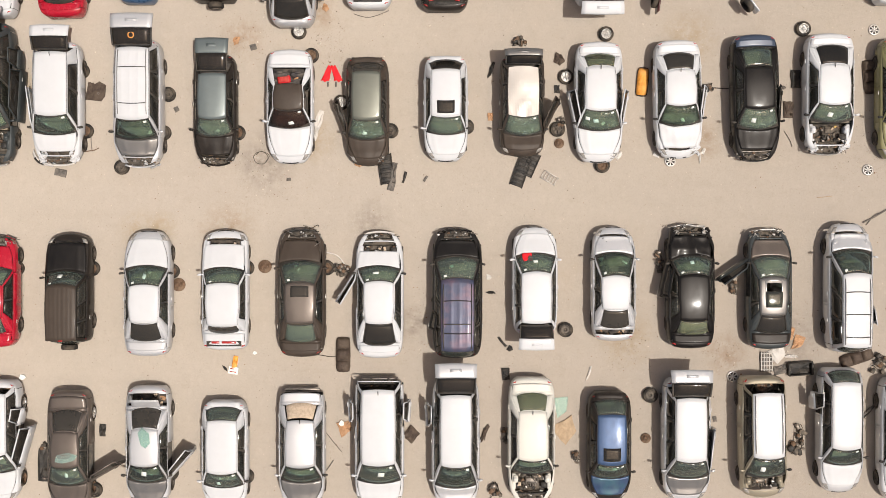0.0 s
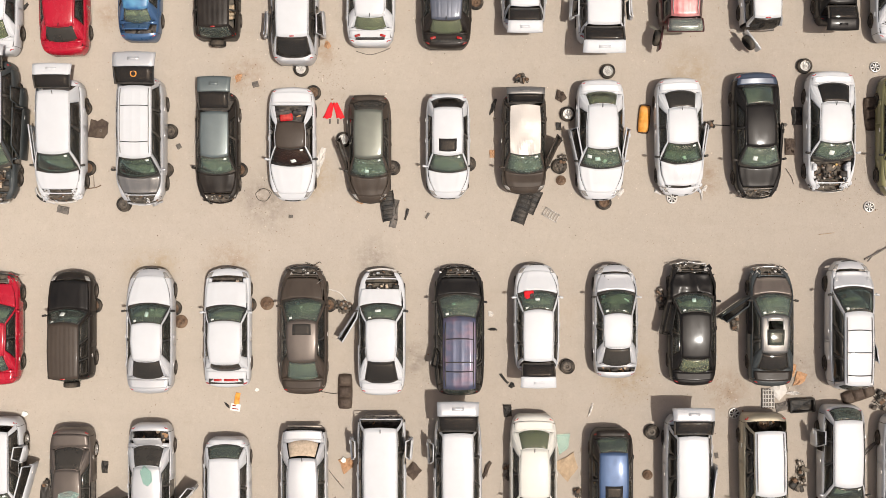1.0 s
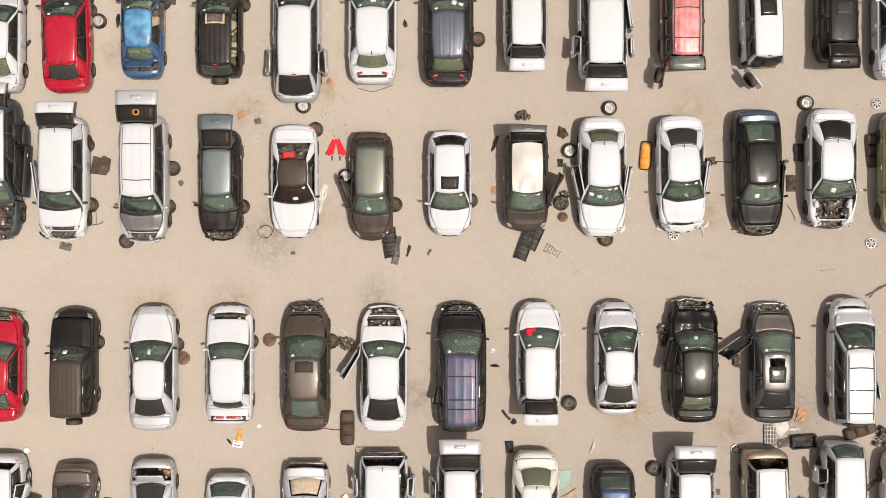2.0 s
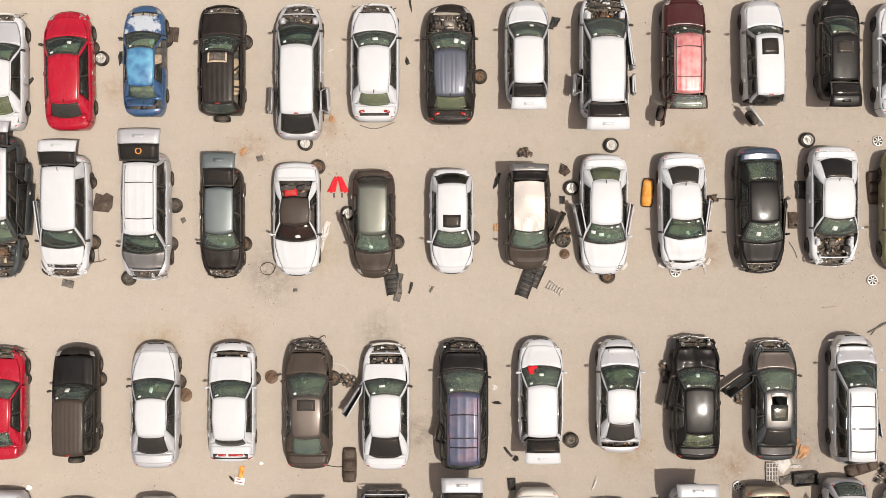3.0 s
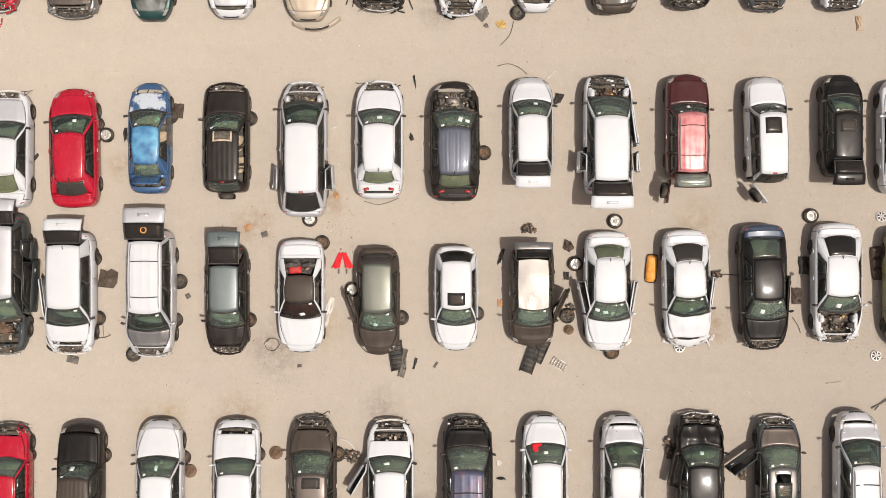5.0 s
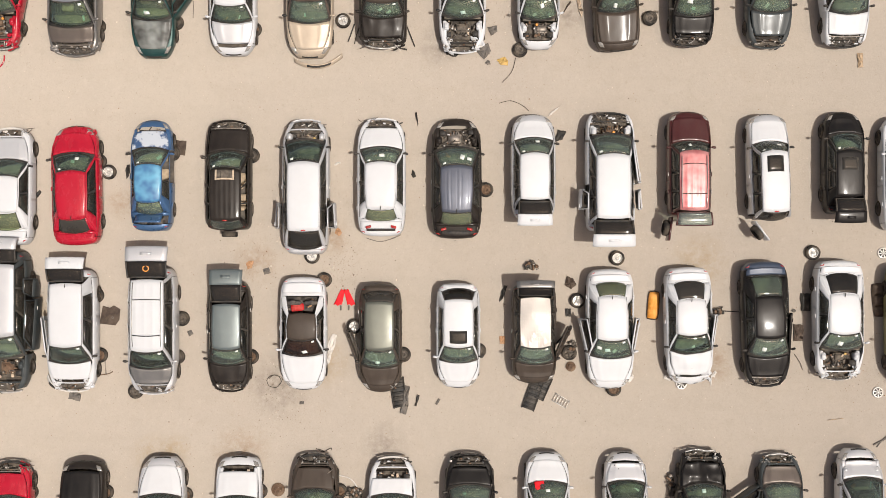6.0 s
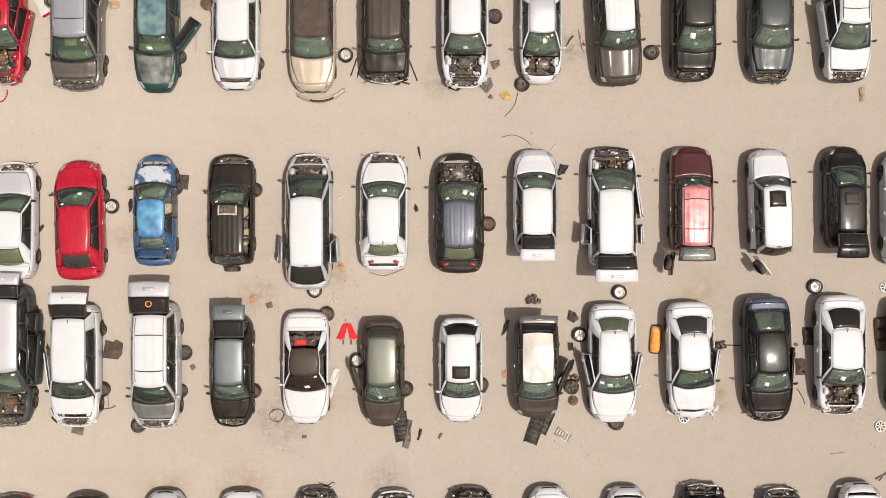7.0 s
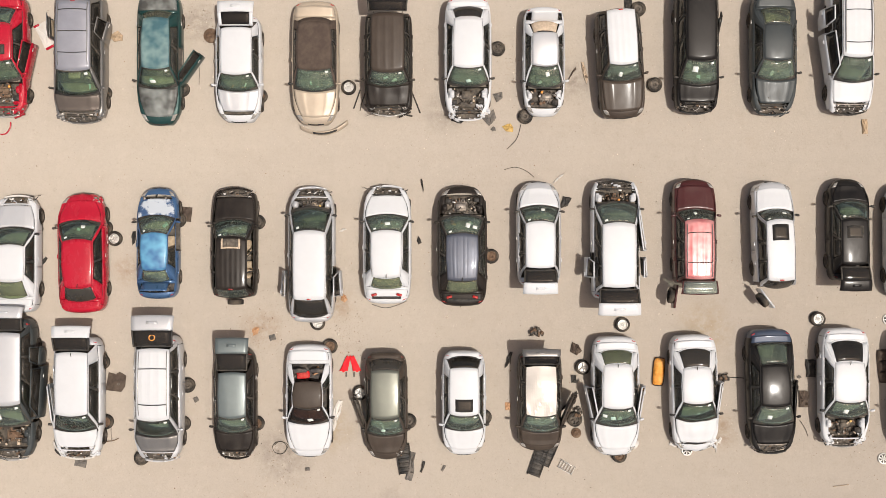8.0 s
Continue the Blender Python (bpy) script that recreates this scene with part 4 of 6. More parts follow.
def engine_bay(thing, rng, W, yy, h0, a, waist, skin):
    y0, y1 = yy(h0) - .12, yy(a) + .05
    bm = bmesh.new()
    block(bm, 0, (y0 + y1) / 2, .38, .78 * W, y0 - y1, .10)
    part("bay_floor", bm, BAY, thing)
    mid, span = (y0 + y1) / 2, y0 - y1
    for sx in (-1, 1):
        bm = bmesh.new()
        block(bm, sx * .34 * W, mid - .15 * span, .45, .20, .30, waist - .52, None, .05)
        lathe(bm, [(.09, 0), (.08, .03), (0, .035)], 12, Matrix.Translation((sx * .34 * W, mid - .15 * span, waist - .07)))
        block(bm, sx * .375 * W, mid, .5, .15, span * .95, waist - .64, None, .03)
        part("strut_tower", bm, skin, thing)
    bm = bmesh.new()
    ex = rng.uniform(-.12, .12)
    block(bm, ex, mid - .05, .45, .52, span * .55, .26, None, .04)
    block(bm, ex + rng.uniform(-.05, .05), mid - .05, .70, .40, span * .32, .09, None, .03)
    for i in range(4):
        block(bm, ex - .15 + .1 * i, mid + .16 * span, .66, .05, .22, .07, Matrix.Rotation(radians(20), 4, "X"), .02)
    part("engine_block", bm, rng.choice((ENGINE, ENGINE, RUST, BAY)), thing)
    bm = bmesh.new()
    block(bm, .30 * W * rng.choice((-1, 1)), mid + .28 * span, .55, .24, .18, .20, None, .01)
    part("battery", bm, BLACKPLASTIC, thing)
    bm = bmesh.new()
    block(bm, -.27 * W, mid + .25 * span, .60, .26, .24, .14, None, .04)
    part("air_filter_box", bm, BLACKPLASTIC, thing)
    for i in range(10):
        bm = bmesh.new()
        p = Vector((rng.uniform(-.55, .55), mid + rng.uniform(-.4, .4) * span, rng.uniform(.62, .80)))
        q = p + Vector((rng.uniform(-.35, .35), rng.uniform(-.3, .3), rng.uniform(-.08, .08)))
        tube(bm, [p, p.lerp(q, .4) + Vector((0, 0, .08)), q], rng.uniform(.010, .022))
        part("hose", bm, rng.choice((RUBBER, RUBBER, ENGINE)), thing)
    for i in range(26):
        bm = bmesh.new()
        block(bm, rng.uniform(-.58, .58), mid + rng.uniform(-.45, .45) * span, rng.uniform(.55, .74), rng.uniform(.04, .16), rng.uniform(.03, .13), rng.uniform(.03, .10),
              Matrix.Rotation(rng.uniform(0, 3), 4, "Z"), .01)
        part("engine_fitting", bm, rng.choice((ALLOY, ENGINE, ENGINE, BLACKPLASTIC, BAY, BEIGE, RUST, RUST)), thing)
    bm = bmesh.new()
    lathe(bm, [(.05, 0), (.05, .05), (.03, .06), (0, .06)], 10, Matrix.Translation((rng.uniform(-.4, .4), mid - .3 * span, .8)))
    part("reservoir_cap", bm, rng.choice((AMBER, YELLOW, BLACKPLASTIC)), thing)


def junk_tray(thing, rng, W, yy, s0, s1, z, count):
    bm = bmesh.new()
    patch(bm, lambda u, v: Vector(((2 * u - 1) * .40 * W, yy(s0) + (yy(s1) - yy(s0)) * v, z)), 3, 3, .05)
    part("trunk_floor", bm, SEATDARK, thing)
    for i in range(count * 2):
        bm = bmesh.new()
        w, h, t = rng.uniform(.05, .28), rng.uniform(.04, .20), rng.uniform(.02, .10)
        cut = [(-.5 * w, -.5 * h), (rng.uniform(0, .5) * w, -.5 * h), (.5 * w, rng.uniform(-.2, .3) * h), (rng.uniform(-.1, .4) * w, .5 * h), (-.5 * w, rng.uniform(.1, .5) * h)]
        slab(bm, cut, 0, t, .06)
        bmesh.ops.transform(bm, verts=bm.verts, matrix=Matrix.Translation((rng.uniform(-.33, .33) * W, yy(s0 + (s1 - s0) * rng.uniform(.12, .88)), z + rng.uniform(0, .12))) @ Euler((rng.uniform(-.5, .5), rng.uniform(-.5, .5), rng.uniform(0, 6))).to_matrix().to_4x4())
        part("loose_junk", bm, rng.choice((SEATDARK, SEATDARK, SEATDARK, BLACKPLASTIC, BLACKPLASTIC, BAY, BEIGE, GREYPANEL, CARD)), thing, smooth=False)


def tailgate(thing, roof_f, yy, zt, W, c, H, skin, rng, kind, glass_only=False, emblem=False, gate_reach=None, gate_frame=False):
    """A tailgate that stands open: the glass next to the roof, then the panel, tipping down at its end."""
    reach = gate_reach or (1.02 if kind in ("suv", "van") else .95)
    rise = .16
    if glass_only:
        reach, rise = .52, .08
    def gate_f(u, v):
        q = 2 * u - 1
        p = roof_f(.5, 1)
        k = .80 if kind in ("suv", "van") else .72
        return Vector((q * W / 2 * (k + .06 * v), p.y - .05 - reach * v - .03 * (1 - q * q) * v, H - .03 + rise * math.sin(v * 2.2) - .10 * v ** 4 - .03 * q * q))
    bm = bmesh.new()
    edge = .93 if glass_only else .52
    patch(bm, lambda u, v: gate_f(u, edge + (1 - edge) * v), 8, 6, .07 if not glass_only else .03)
    gate = part("tailgate", bm, skin, thing, "raised tailgate")
    bm = bmesh.new()
    rim = .10 if gate_frame else .04
    for e0, e1 in ((0, rim), (1 - rim, 1)):
        patch(bm, lambda u, v: gate_f(e0 + (e1 - e0) * u, (edge + .02) * v) + Vector((0, 0, .008)), 2, 5, .04)
    patch(bm, lambda u, v: gate_f(u, .04 * v), 6, 2, .04)
    bmesh.ops.remove_doubles(bm, verts=bm.verts, dist=.004)
    part("glass_frame", bm, skin if glass_only or gate_frame else TRIM, gate)
    bm = bmesh.new()
    patch(bm, lambda u, v: gate_f(.04 + .92 * u, .04 + (edge - .03) * v) + Vector((0, 0, .004)), 6, 4, .006)
    part("tailgate_glass", bm, PALE if glass_only else GATEGLASS, gate)
    if glass_only:
        return
    if emblem:
        bm = bmesh.new()
        p = gate_f(.5, .30)
        lathe(bm, [(.13, 0), (.13, .01), (.09, .012), (.09, 0)], 20, Matrix.Translation(p + Vector((0, 0, .01))))
        part("emblem", bm, AMBER, gate, "plain orange round emblem")
    bm = bmesh.new()
    patch(bm, lambda u, v: gate_f(.36 + .28 * u, .72 + .10 * v) + Vector((0, 0, .006)), 3, 2, .01)
    part("plate_recess", bm, skin, gate)
    for x in (-.30, .30):
        bm = bmesh.new()
        tube(bm, [(x * W, yy(c) - .10, zt(.9) + .2), (x * W, yy(c) - .5, H + .02)], .012, 5)
        part("gas_strut", bm, TRIM, gate)

# ---- the ground: one sheet to the horizon ----
def ground_sheet():
    inner = list(np.arange(-27, 27.01, 0.75))
    xs = [-2500, -600, -150, -60] + inner + [60, 150, 600, 2500]
    ys = [-2500, -600, -150, -60] + list(np.arange(-21, 33.01, 0.75)) + [60, 150, 600, 2500]
    bm = bmesh.new()
    grid = [[bm.verts.new((x, y, -0.02 + 0.02 * noise.noise((x * .23, y * .23, 0)) if abs(x) < 40 and -30 < y < 40 else -0.03)) for y in ys] for x in xs]
    for i in range(len(xs) - 1):
        for j in range(len(ys) - 1):
            bm.faces.new((grid[i][j], grid[i + 1][j], grid[i + 1][j + 1], grid[i][j + 1]))
    return tagged(part("ground", bm, ground_material(), None), "packed pale dirt yard with stains and grit", "ground", kind="structure")


ground_sheet()

# ---- the five rows of scrap cars ----
# silver cars: white tops paint in the glare, grey hoods where it misses
car("wagon", (-17.66, -7.58), "white", "white station wagon with both side doors swung open", 180, 4.88, 1.92, doors="lf16 lr14", seats=SEATTAN, gate="off", wheels=("", "rust", "", "alloy"))
car("sedan", (-14.78, -7.95), "taupe", "grey-brown sedan with mint glass shards on its roof", 180, 4.81, 1.72, doors="lf60", seats=SEATDARK, wheels=("rust", "rust", "rust", "alloy"), fr=(.23,.40,.665,.84), rear="dark")
car("sedan", (-11.66, -7.78), "silver", "silver sedan, trunk lid raised, shattered glass on its roof", 180, 4.83, 1.78, doors="lf40", hood_key="grey", trunk="open", rear="dark", fr=(.22,.375,.655,.82))
car("hatch", (-8.64, -8.09), "white", "white three-door hatchback with all its panels", 180, 4.30, 1.83, antenna=False, fr=(.21,.365,.825,.93))
car("sedan", (-5.59, -7.81), "silver", "silver sedan with beige cloth where the rear glass was", 180, 4.86, 1.85, hood_key="grey", rear="cloth", antenna=True, fr=(.228,.372,.73,.86), tail="off")
car("suv", (-2.52, -7.55), "white", "white sport utility car stripped of its tailgate, rear doors ajar", 180, 5.25, 1.94, gate="off", tail="off", antenna=True, fr=(.20,.36,.90,.97), hood_key="white", doors="lr3p rr3p")
car("van", (0.49, -7.65), "silver", "silver minivan with its tailgate raised and sliding door open", 180, 5.23, 1.90, gate_reach=1.15, roof_key="white", gate="open", fr=(.18,.367,.88,.96), doors="rr2p")
car("sedan", (3.49, -7.55), "cream", "cream-white sedan without hood, engine laid bare", 180, 5.06, 1.86, hood="off", rear="clear", antenna=True, nose="off", hood_key=None, fr=(.257,.38,.74,.875))
# near-black body; blue and purple reflections are coloured into roof and hood
car("hatch", (6.57, -7.78), "dullblack", "dark blue hatchback with a purple sheen and sunroof", 180, 4.39, 1.72, sunroof="yes", roof_key="bluesheen", hood_key="purplesheen", fr=(.23,.375,.80,.92))
car("van", (9.60, -7.52), "silver", "silver minivan, tailgate up and one front door ajar", 180, 4.96, 1.9, roof_key="white", hood_key="grey", gate="open", fr=(.215,.374,.85,.94), doors="lf7")
car("suv", (12.60, -7.38), "gold", "gold sport utility car without hood and tailgate", 181, 4.87, 1.81, roof_key="white", hood="off", gate="off", nose="on", rack="rails", fr=(.19,.37,.87,.95))
car("wagon", (15.70, -7.15), "silver", "silver station wagon with an open rear side door", 180, 5.01, 1.76, roof_key="white", hood_key="white", fr=(.243,.387,.89,.97), doors="rr3p")
car("sedan", (18.19, -7.53), "silver", "silver sedan, flank open to the lane", 180, 4.97, 1.89)
car("sedan", (-17.79, -1.65), "red", "bright red sedan with a stripped front corner", 0, 4.45, 1.92, nose="off", crumple=.03, doors="", smash="r")
car("suv", (-14.79, -1.53), "dullblack", "black boxy sport utility car, spare wheel on its back door", 0, 4.34, 1.76, roof_key="brown", hood_key="black", ribs=7, spare=True, rack="", seats=SEATDARK, H=1.78, hood="loose", fr=(.345,.475,.955,.985), sides="glass")
car("sedan", (-11.68, -1.72), "silver", "silver sedan with a white-bright hood and roof", 0, 4.99, 1.88, hood_key="white", roof_key="white", rear="dark")
car("sedan", (-8.62, -1.59), "white", "white hatchback, grille gone and hood standing loose", 0, 4.77, 1.83, hood="short", rear="dark", tail_bar="slot", plan="box", roof_w=.72, fr=(.317,.455,.785,.845))
car("sedan", (-5.60, -1.69), "brown", "dark brown sedan with a sunroof, front bumper gone", 0, 5.10, 1.88, nose="off", sunroof="yes", hood="loose", roof_key="taupe", fr=(.256,.433,.728,.876))
car("coupe", (-2.52, -1.76), "white", "white coupe with its nose torn off and driver door open", 0, 5.06, 1.90, nose="off", hood="short", rear="dark", doors="lf32", fr=(.282,.41,.718,.887), hood_from=0.165)
# the roof colour carries the bluish reflection of a black roof
car("wagon", (0.55, -1.71), "black", "black station wagon with a blue-sheened ribbed roof and rack", 0, 5.15, 1.99, roof_key="wagonsheen", rack="black", hood="loose", nose="off", ribs=4, doors="lr12", fr=(.223,.40,.93,.975))
car("wagon", (3.62, -1.23), "white", "white compact wagon, tailgate raised, red cloth on its windscreen", 0, 4.32, 1.79, gate="open", stickers=2, fr=(.25,.43,.87,.95))
car("sedan", (6.73, -1.34), "silver", "silver sedan, trunk full of scrap, bumper loose", 0, 4.54, 1.75, hood="loose", trunk="off", roof_key="white", rear="dark", fr=(.233,.444,.711,.878))
car("sedan", (9.78, -1.43), "black", "black sedan with a crushed front wing and door ajar", 0, 4.95, 1.88, nose="off", doors="lf12", stickers=2, rear="clear", fr=(.265,.42,.765,.878), smash="lr", hood="loose", crumple=0.13)
car("coupe", (12.90, -1.54), "slate", "dark grey coupe with its sunroof open and door swung out", 0, 4.79, 1.76, sunroof="open", nose="off", hood_key="taupe", doors="lf55", fr=(.233,.42,.708,.856), rear="dark", trunk_key="dullblack", roof_key="grey", smash="l")
car("van", (16.02, -1.49), "silver", "silver minivan with roof rails, bonnet askew", 0, 5.14, 1.8, roof_key="white", rack="3", hood="loose", nose="on", doors="rr10", fr=(.21,.40,.94,.98))
car("wagon", (-17.91, 6.12), "slate", "dark grey station wagon with doors open and tailgate up", 180, 5.72, 1.96, gate="open", seats=SEATTAN, roof_key="silver", gate_key="silver", nose="off", hood="off", doors="lf3p lr3p")
car("hatch", (-15.24, 5.77), "white", "white wagon with tailgate up and front bumper hanging off", 180, 4.94, 1.95, gate="open", nose="off", antenna=True, fr=(.25,.40,.88,.96), H=1.62, hood="short", hood_from=0.115, smash="lr", doors="rf8")
car("suv", (-12.02, 5.76), "silver", "silver sport utility car, rack on roof and tailgate up", 180, 5.09, 1.93, gate_reach=1.22, ribs=4, roof_key="white", gate="open", emblem=True, rack="2", hood_key="grey", fr=(.22,.37,.90,.97), plan="round", nose="off")
# black body; roof and tailgate take a paler colour for their reflection
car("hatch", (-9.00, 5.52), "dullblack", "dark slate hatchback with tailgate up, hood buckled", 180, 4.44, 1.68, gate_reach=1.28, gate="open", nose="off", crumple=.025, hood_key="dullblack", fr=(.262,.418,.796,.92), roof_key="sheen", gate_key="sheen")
car("coupe", (-6.06, 5.66), "white", "white coupe with a brown roof and no rear glass", 180, 4.53, 1.86, sides="rear", rear="hole", trunk="on", roof_key="brown", fr=(.31,.47,.675,.845), windscreen="brown", seats=SEATDARK)
# brown body; the roof's sheen is a lighter olive colour
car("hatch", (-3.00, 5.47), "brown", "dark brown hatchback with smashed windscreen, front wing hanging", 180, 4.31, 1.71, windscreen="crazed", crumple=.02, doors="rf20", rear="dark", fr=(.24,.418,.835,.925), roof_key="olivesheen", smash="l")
car("hatch", (0.10, 5.57), "white", "white compact car with a sunroof, nearly whole", 180, 4.20, 1.75, sunroof="yes", rear="dark", fr=(.254,.42,.84,.935))
car("suv", (3.11, 5.64), "brown", "brown sport utility car with a crumpled foil-bright roof", 180, 3.97, 1.76, roof_key="tanfoil", crumple=-1, windscreen="crazed", gate="open", doors="lf25", fr=(.21,.40,.86,.95), H=1.68, gate_reach=0.6, gate_key="grey")
car("sedan", (6.14, 5.83), "white", "white sedan with both front doors ajar", 180, 4.80, 1.90, doors="lf10 rf12", rear="clear", stickers=3, antenna=True, trunk="on", smash="l", fr=(.265, .43, .767, .882))
car("sedan", (9.27, 5.95), "white", "white sedan with a smashed front end", 181.4, 4.69, 1.88, crumple=.05, rear="dark", doors="lf10", antenna=True, hood="loose", smash="lr", fr=(.275, .445, .72, .876))
car("sedan", (12.33, 5.99), "black", "glossy black sedan, bumper missing", 181.6, 5.05, 1.87, nose="off", stickers=2, crumple=.01, doors="lf5", trunk_key="bluegrey", fr=(.255, .415, .72, .885), tail_key="bluegrey")
car("sedan", (15.25, 6.14), "white", "white sedan with its whole front cut away", 180, 4.83, 1.94, hood="off", nose="off", rear="dark", stickers=2, antenna=True, smash="lr", fr=(.27, .415, .717, .89))
car("sedan", (18.11, 5.98), "olive", "olive-yellow sedan with dark glass", 180, 4.83, 1.87)
car("sedan", (-17.77, 11.56), "white", "white sedan with its front corner stripped", 0, 4.76, 1.86, nose="off", rear="clear", hood_key="silver", roof_key="white", smash="r")
car("sedan", (-15.11, 11.58), "red", "bright red sedan with one smashed headlight corner", 1.4, 4.80, 1.91, crumple=.012, stickers=2, antenna=True, rear="dark", fr=(.237,.407,.778,.894), smash="r")
car("sedan", (-12.09, 11.97), "blue", "blue compact sedan, clear coat peeling from the hood", 0, 4.47, 1.67, hood_key="bluepeel", roof_key="bluefade", trunk="open", seats=SEATTAN, sides="rear", doors="rfx", fr=(.26,.43,.734,.84), hood="short", hood_from=0.105)
car("suv", (-9.01, 11.98), "dullblack", "black sport utility car, windows out, sunroof hole in its roof", 0, 4.46, 1.77, windscreen="crazed", sunroof="frame", sides="none", ribs=6, roof_key="dullblack", spare=True, hood="loose", H=1.68, seats=SEATTAN, fr=(.30,.47,.91,.975), nose="off")
car("suv", (-5.94, 11.52), "silver", "silver sport utility car without hood, rear doors open", 0, 5.45, 1.87, roof_key="white", hood="off", gate="shut", rear="dark", plan="round", fr=(.167,.348,.825,.95), doors="rr3p lr3p", nose="off")
car("sedan", (-2.95, 11.91), "white", "white sedan with its bumper skin gone", 0, 4.78, 1.93, nose="off", tail_bar="pair", rear="clear", antenna=True, fr=(.26,.405,.77,.865))
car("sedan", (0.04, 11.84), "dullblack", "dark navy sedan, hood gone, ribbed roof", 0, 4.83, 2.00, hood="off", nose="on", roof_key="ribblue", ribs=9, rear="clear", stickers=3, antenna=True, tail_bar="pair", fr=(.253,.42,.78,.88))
car("wagon", (3.10, 12.30), "silver", "silver compact wagon with its tailgate raised", 0, 4.24, 1.77, roof_key="white", gate="open", gate_key="white", hood_key="white", fr=(.238,.405,.81,.92))
car("suv", (6.15, 12.08), "white", "white sport utility car, hood gone, doors and tailgate open", 0, 4.84, 1.94, hood="off", gate="open", nose="off", fr=(.2,.385,.884,.955), doors="lr3p rf8 rr3p")
car("suv", (9.29, 12.37), "maroon", "maroon sport utility car with a faded rose roof and rack", 0, 4.26, 1.7, roof_key="rosefade", ribs=5, rack="2", hood="on", gate="open", swing_door=-8, fr=(.295,.407,.93,.975))
car("suv", (12.44, 12.24), "silver", "white sport utility car with a sunroof, back door swung open", 1.5, 4.32, 1.6, roof_key="white", sunroof="yes", hood_key="white", tail="off", rear="dark", gate="shut", swing_door=35, fr=(.27,.38,.91,.975))
car("hatch", (15.46, 12.44), "black", "black hatchback with its tailgate up and a stained roof", 0, 4.11, 1.6, gate="open", sunroof="mid", fr=(.22,.41,.83,.93))
car("sedan", (17.90, 12.02), "white", "white sedan beside the lane", 0, 4.62, 1.88)
car("sedan", (-18.35, 19.50), "red", "bright red sedan without hood, front door open", 180, 4.99, 2.02, hood="off", doors="lf12", sunroof="mid", nose="off", smash="l")
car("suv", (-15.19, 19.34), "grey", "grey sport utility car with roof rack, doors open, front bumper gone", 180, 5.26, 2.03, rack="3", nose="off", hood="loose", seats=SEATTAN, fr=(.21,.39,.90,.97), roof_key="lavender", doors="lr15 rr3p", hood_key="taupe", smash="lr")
car("sedan", (-12.05, 19.33), "teal", "dark teal sedan with sun-bleached paint and open door", 180, 5.31, 1.78, roof_key="tealfade", hood_key="bonnetfade", trunk_key="bonnetfade", doors="lf35", seats=SEATTAN, stickers=2, rear="clear", fr=(.273,.42,.78,.845))
car("hatch", (-8.87, 18.92), "white", "white hatchback with its tailgate raised, black grille", 180, 4.31, 1.86, gate="open", hood_key="silver", fr=(.286,.44,.846,.94), gate_frame=True, hood="short", hood_from=0.1)
car("coupe", (-5.81, 19.16), "beige", "beige convertible with a brown canvas top", 180, 4.99, 1.88, topless=True, H=1.36, rear="canvas", roof_w=.74, fr=(.27, .44, .80, .845))
car("suv", (-2.88, 19.09), "dullblack", "dull black sport utility car with its nose smashed", 180, 4.17, 1.91, gate_reach=.7, roof_key="brown", ribs=4, nose="off", crumple=.03, gate="open", H=1.66, hood="loose", fr=(.28,.41,.94,.98), smash="lr")
car("sedan", (0.29, 19.32), "white", "white sedan, hood gone and engine bay open", 180, 4.97, 1.89, hood="off", nose="off", rear="dark", stickers=2, fr=(.275,.42,.80,.90), smash="lr")
car("coupe", (3.33, 19.21), "white", "white coupe without hood, trunk lid up", 180, 4.40, 1.68, hood="off", nose="on", trunk="open", rear="cloth", stickers=2, roof_key="silver", fr=(.256,.45,.733,.845))
car("suv", (6.37, 19.07), "brown", "brown small sport utility car with a white ribbed roof", 183.5, 4.37, 1.82, ribs=5, windscreen="crazed", plan="box", fr=(.34,.478,.95,.985), roof_key="white", roof_w=0.63)
car("suv", (9.42, 19.56), "black", "black sport utility car, front bumper and grille gone", 180, 5.01, 1.74, nose="off", crumple=.012, doors="lr12", fr=(.23,.413,.94,.98), smash="r")
car("sedan", (12.52, 19.46), "slate", "dark slate sedan with a stripped front", 180, 4.88, 1.82, rear="clear", nose="off", hood="loose")
car("suv", (15.55, 19.61), "white", "white sport utility car with a roof rack and open doors", 180, 5.21, 1.77, rack="2", ribs=5, nose="off", fr=(.25,.43,.90,.96), doors="rr3p rf8")

# ---- loose parts and scrap on the ground ----
def flat_wheel(at, rim="steel", tilt=0.0, scale=0.95, z=0.0, lean=0.0):
    label = {"alloy": "car wheel with a silver five-spoke rim lying in the dirt", "multi": "car wheel with a many-spoked silver rim lying in the dirt",
             "steel": "car wheel with a plain dark steel rim in the dirt", "rust": "car wheel with a rusted rim half under a sill",
             "dark": "car wheel with a dark five-spoke rim lying in the dirt"}[rim]
    ob = tagged(new("car_wheel", TYRE), label, "wheel", "loose wheels")
    ob.matrix_world = pose(at[0], at[1], z, tilt, lean, (at[0] * 57) % 360) @ Matrix.Scale(scale, 4)
    again("rim", RIMS[rim], ob)
    return ob


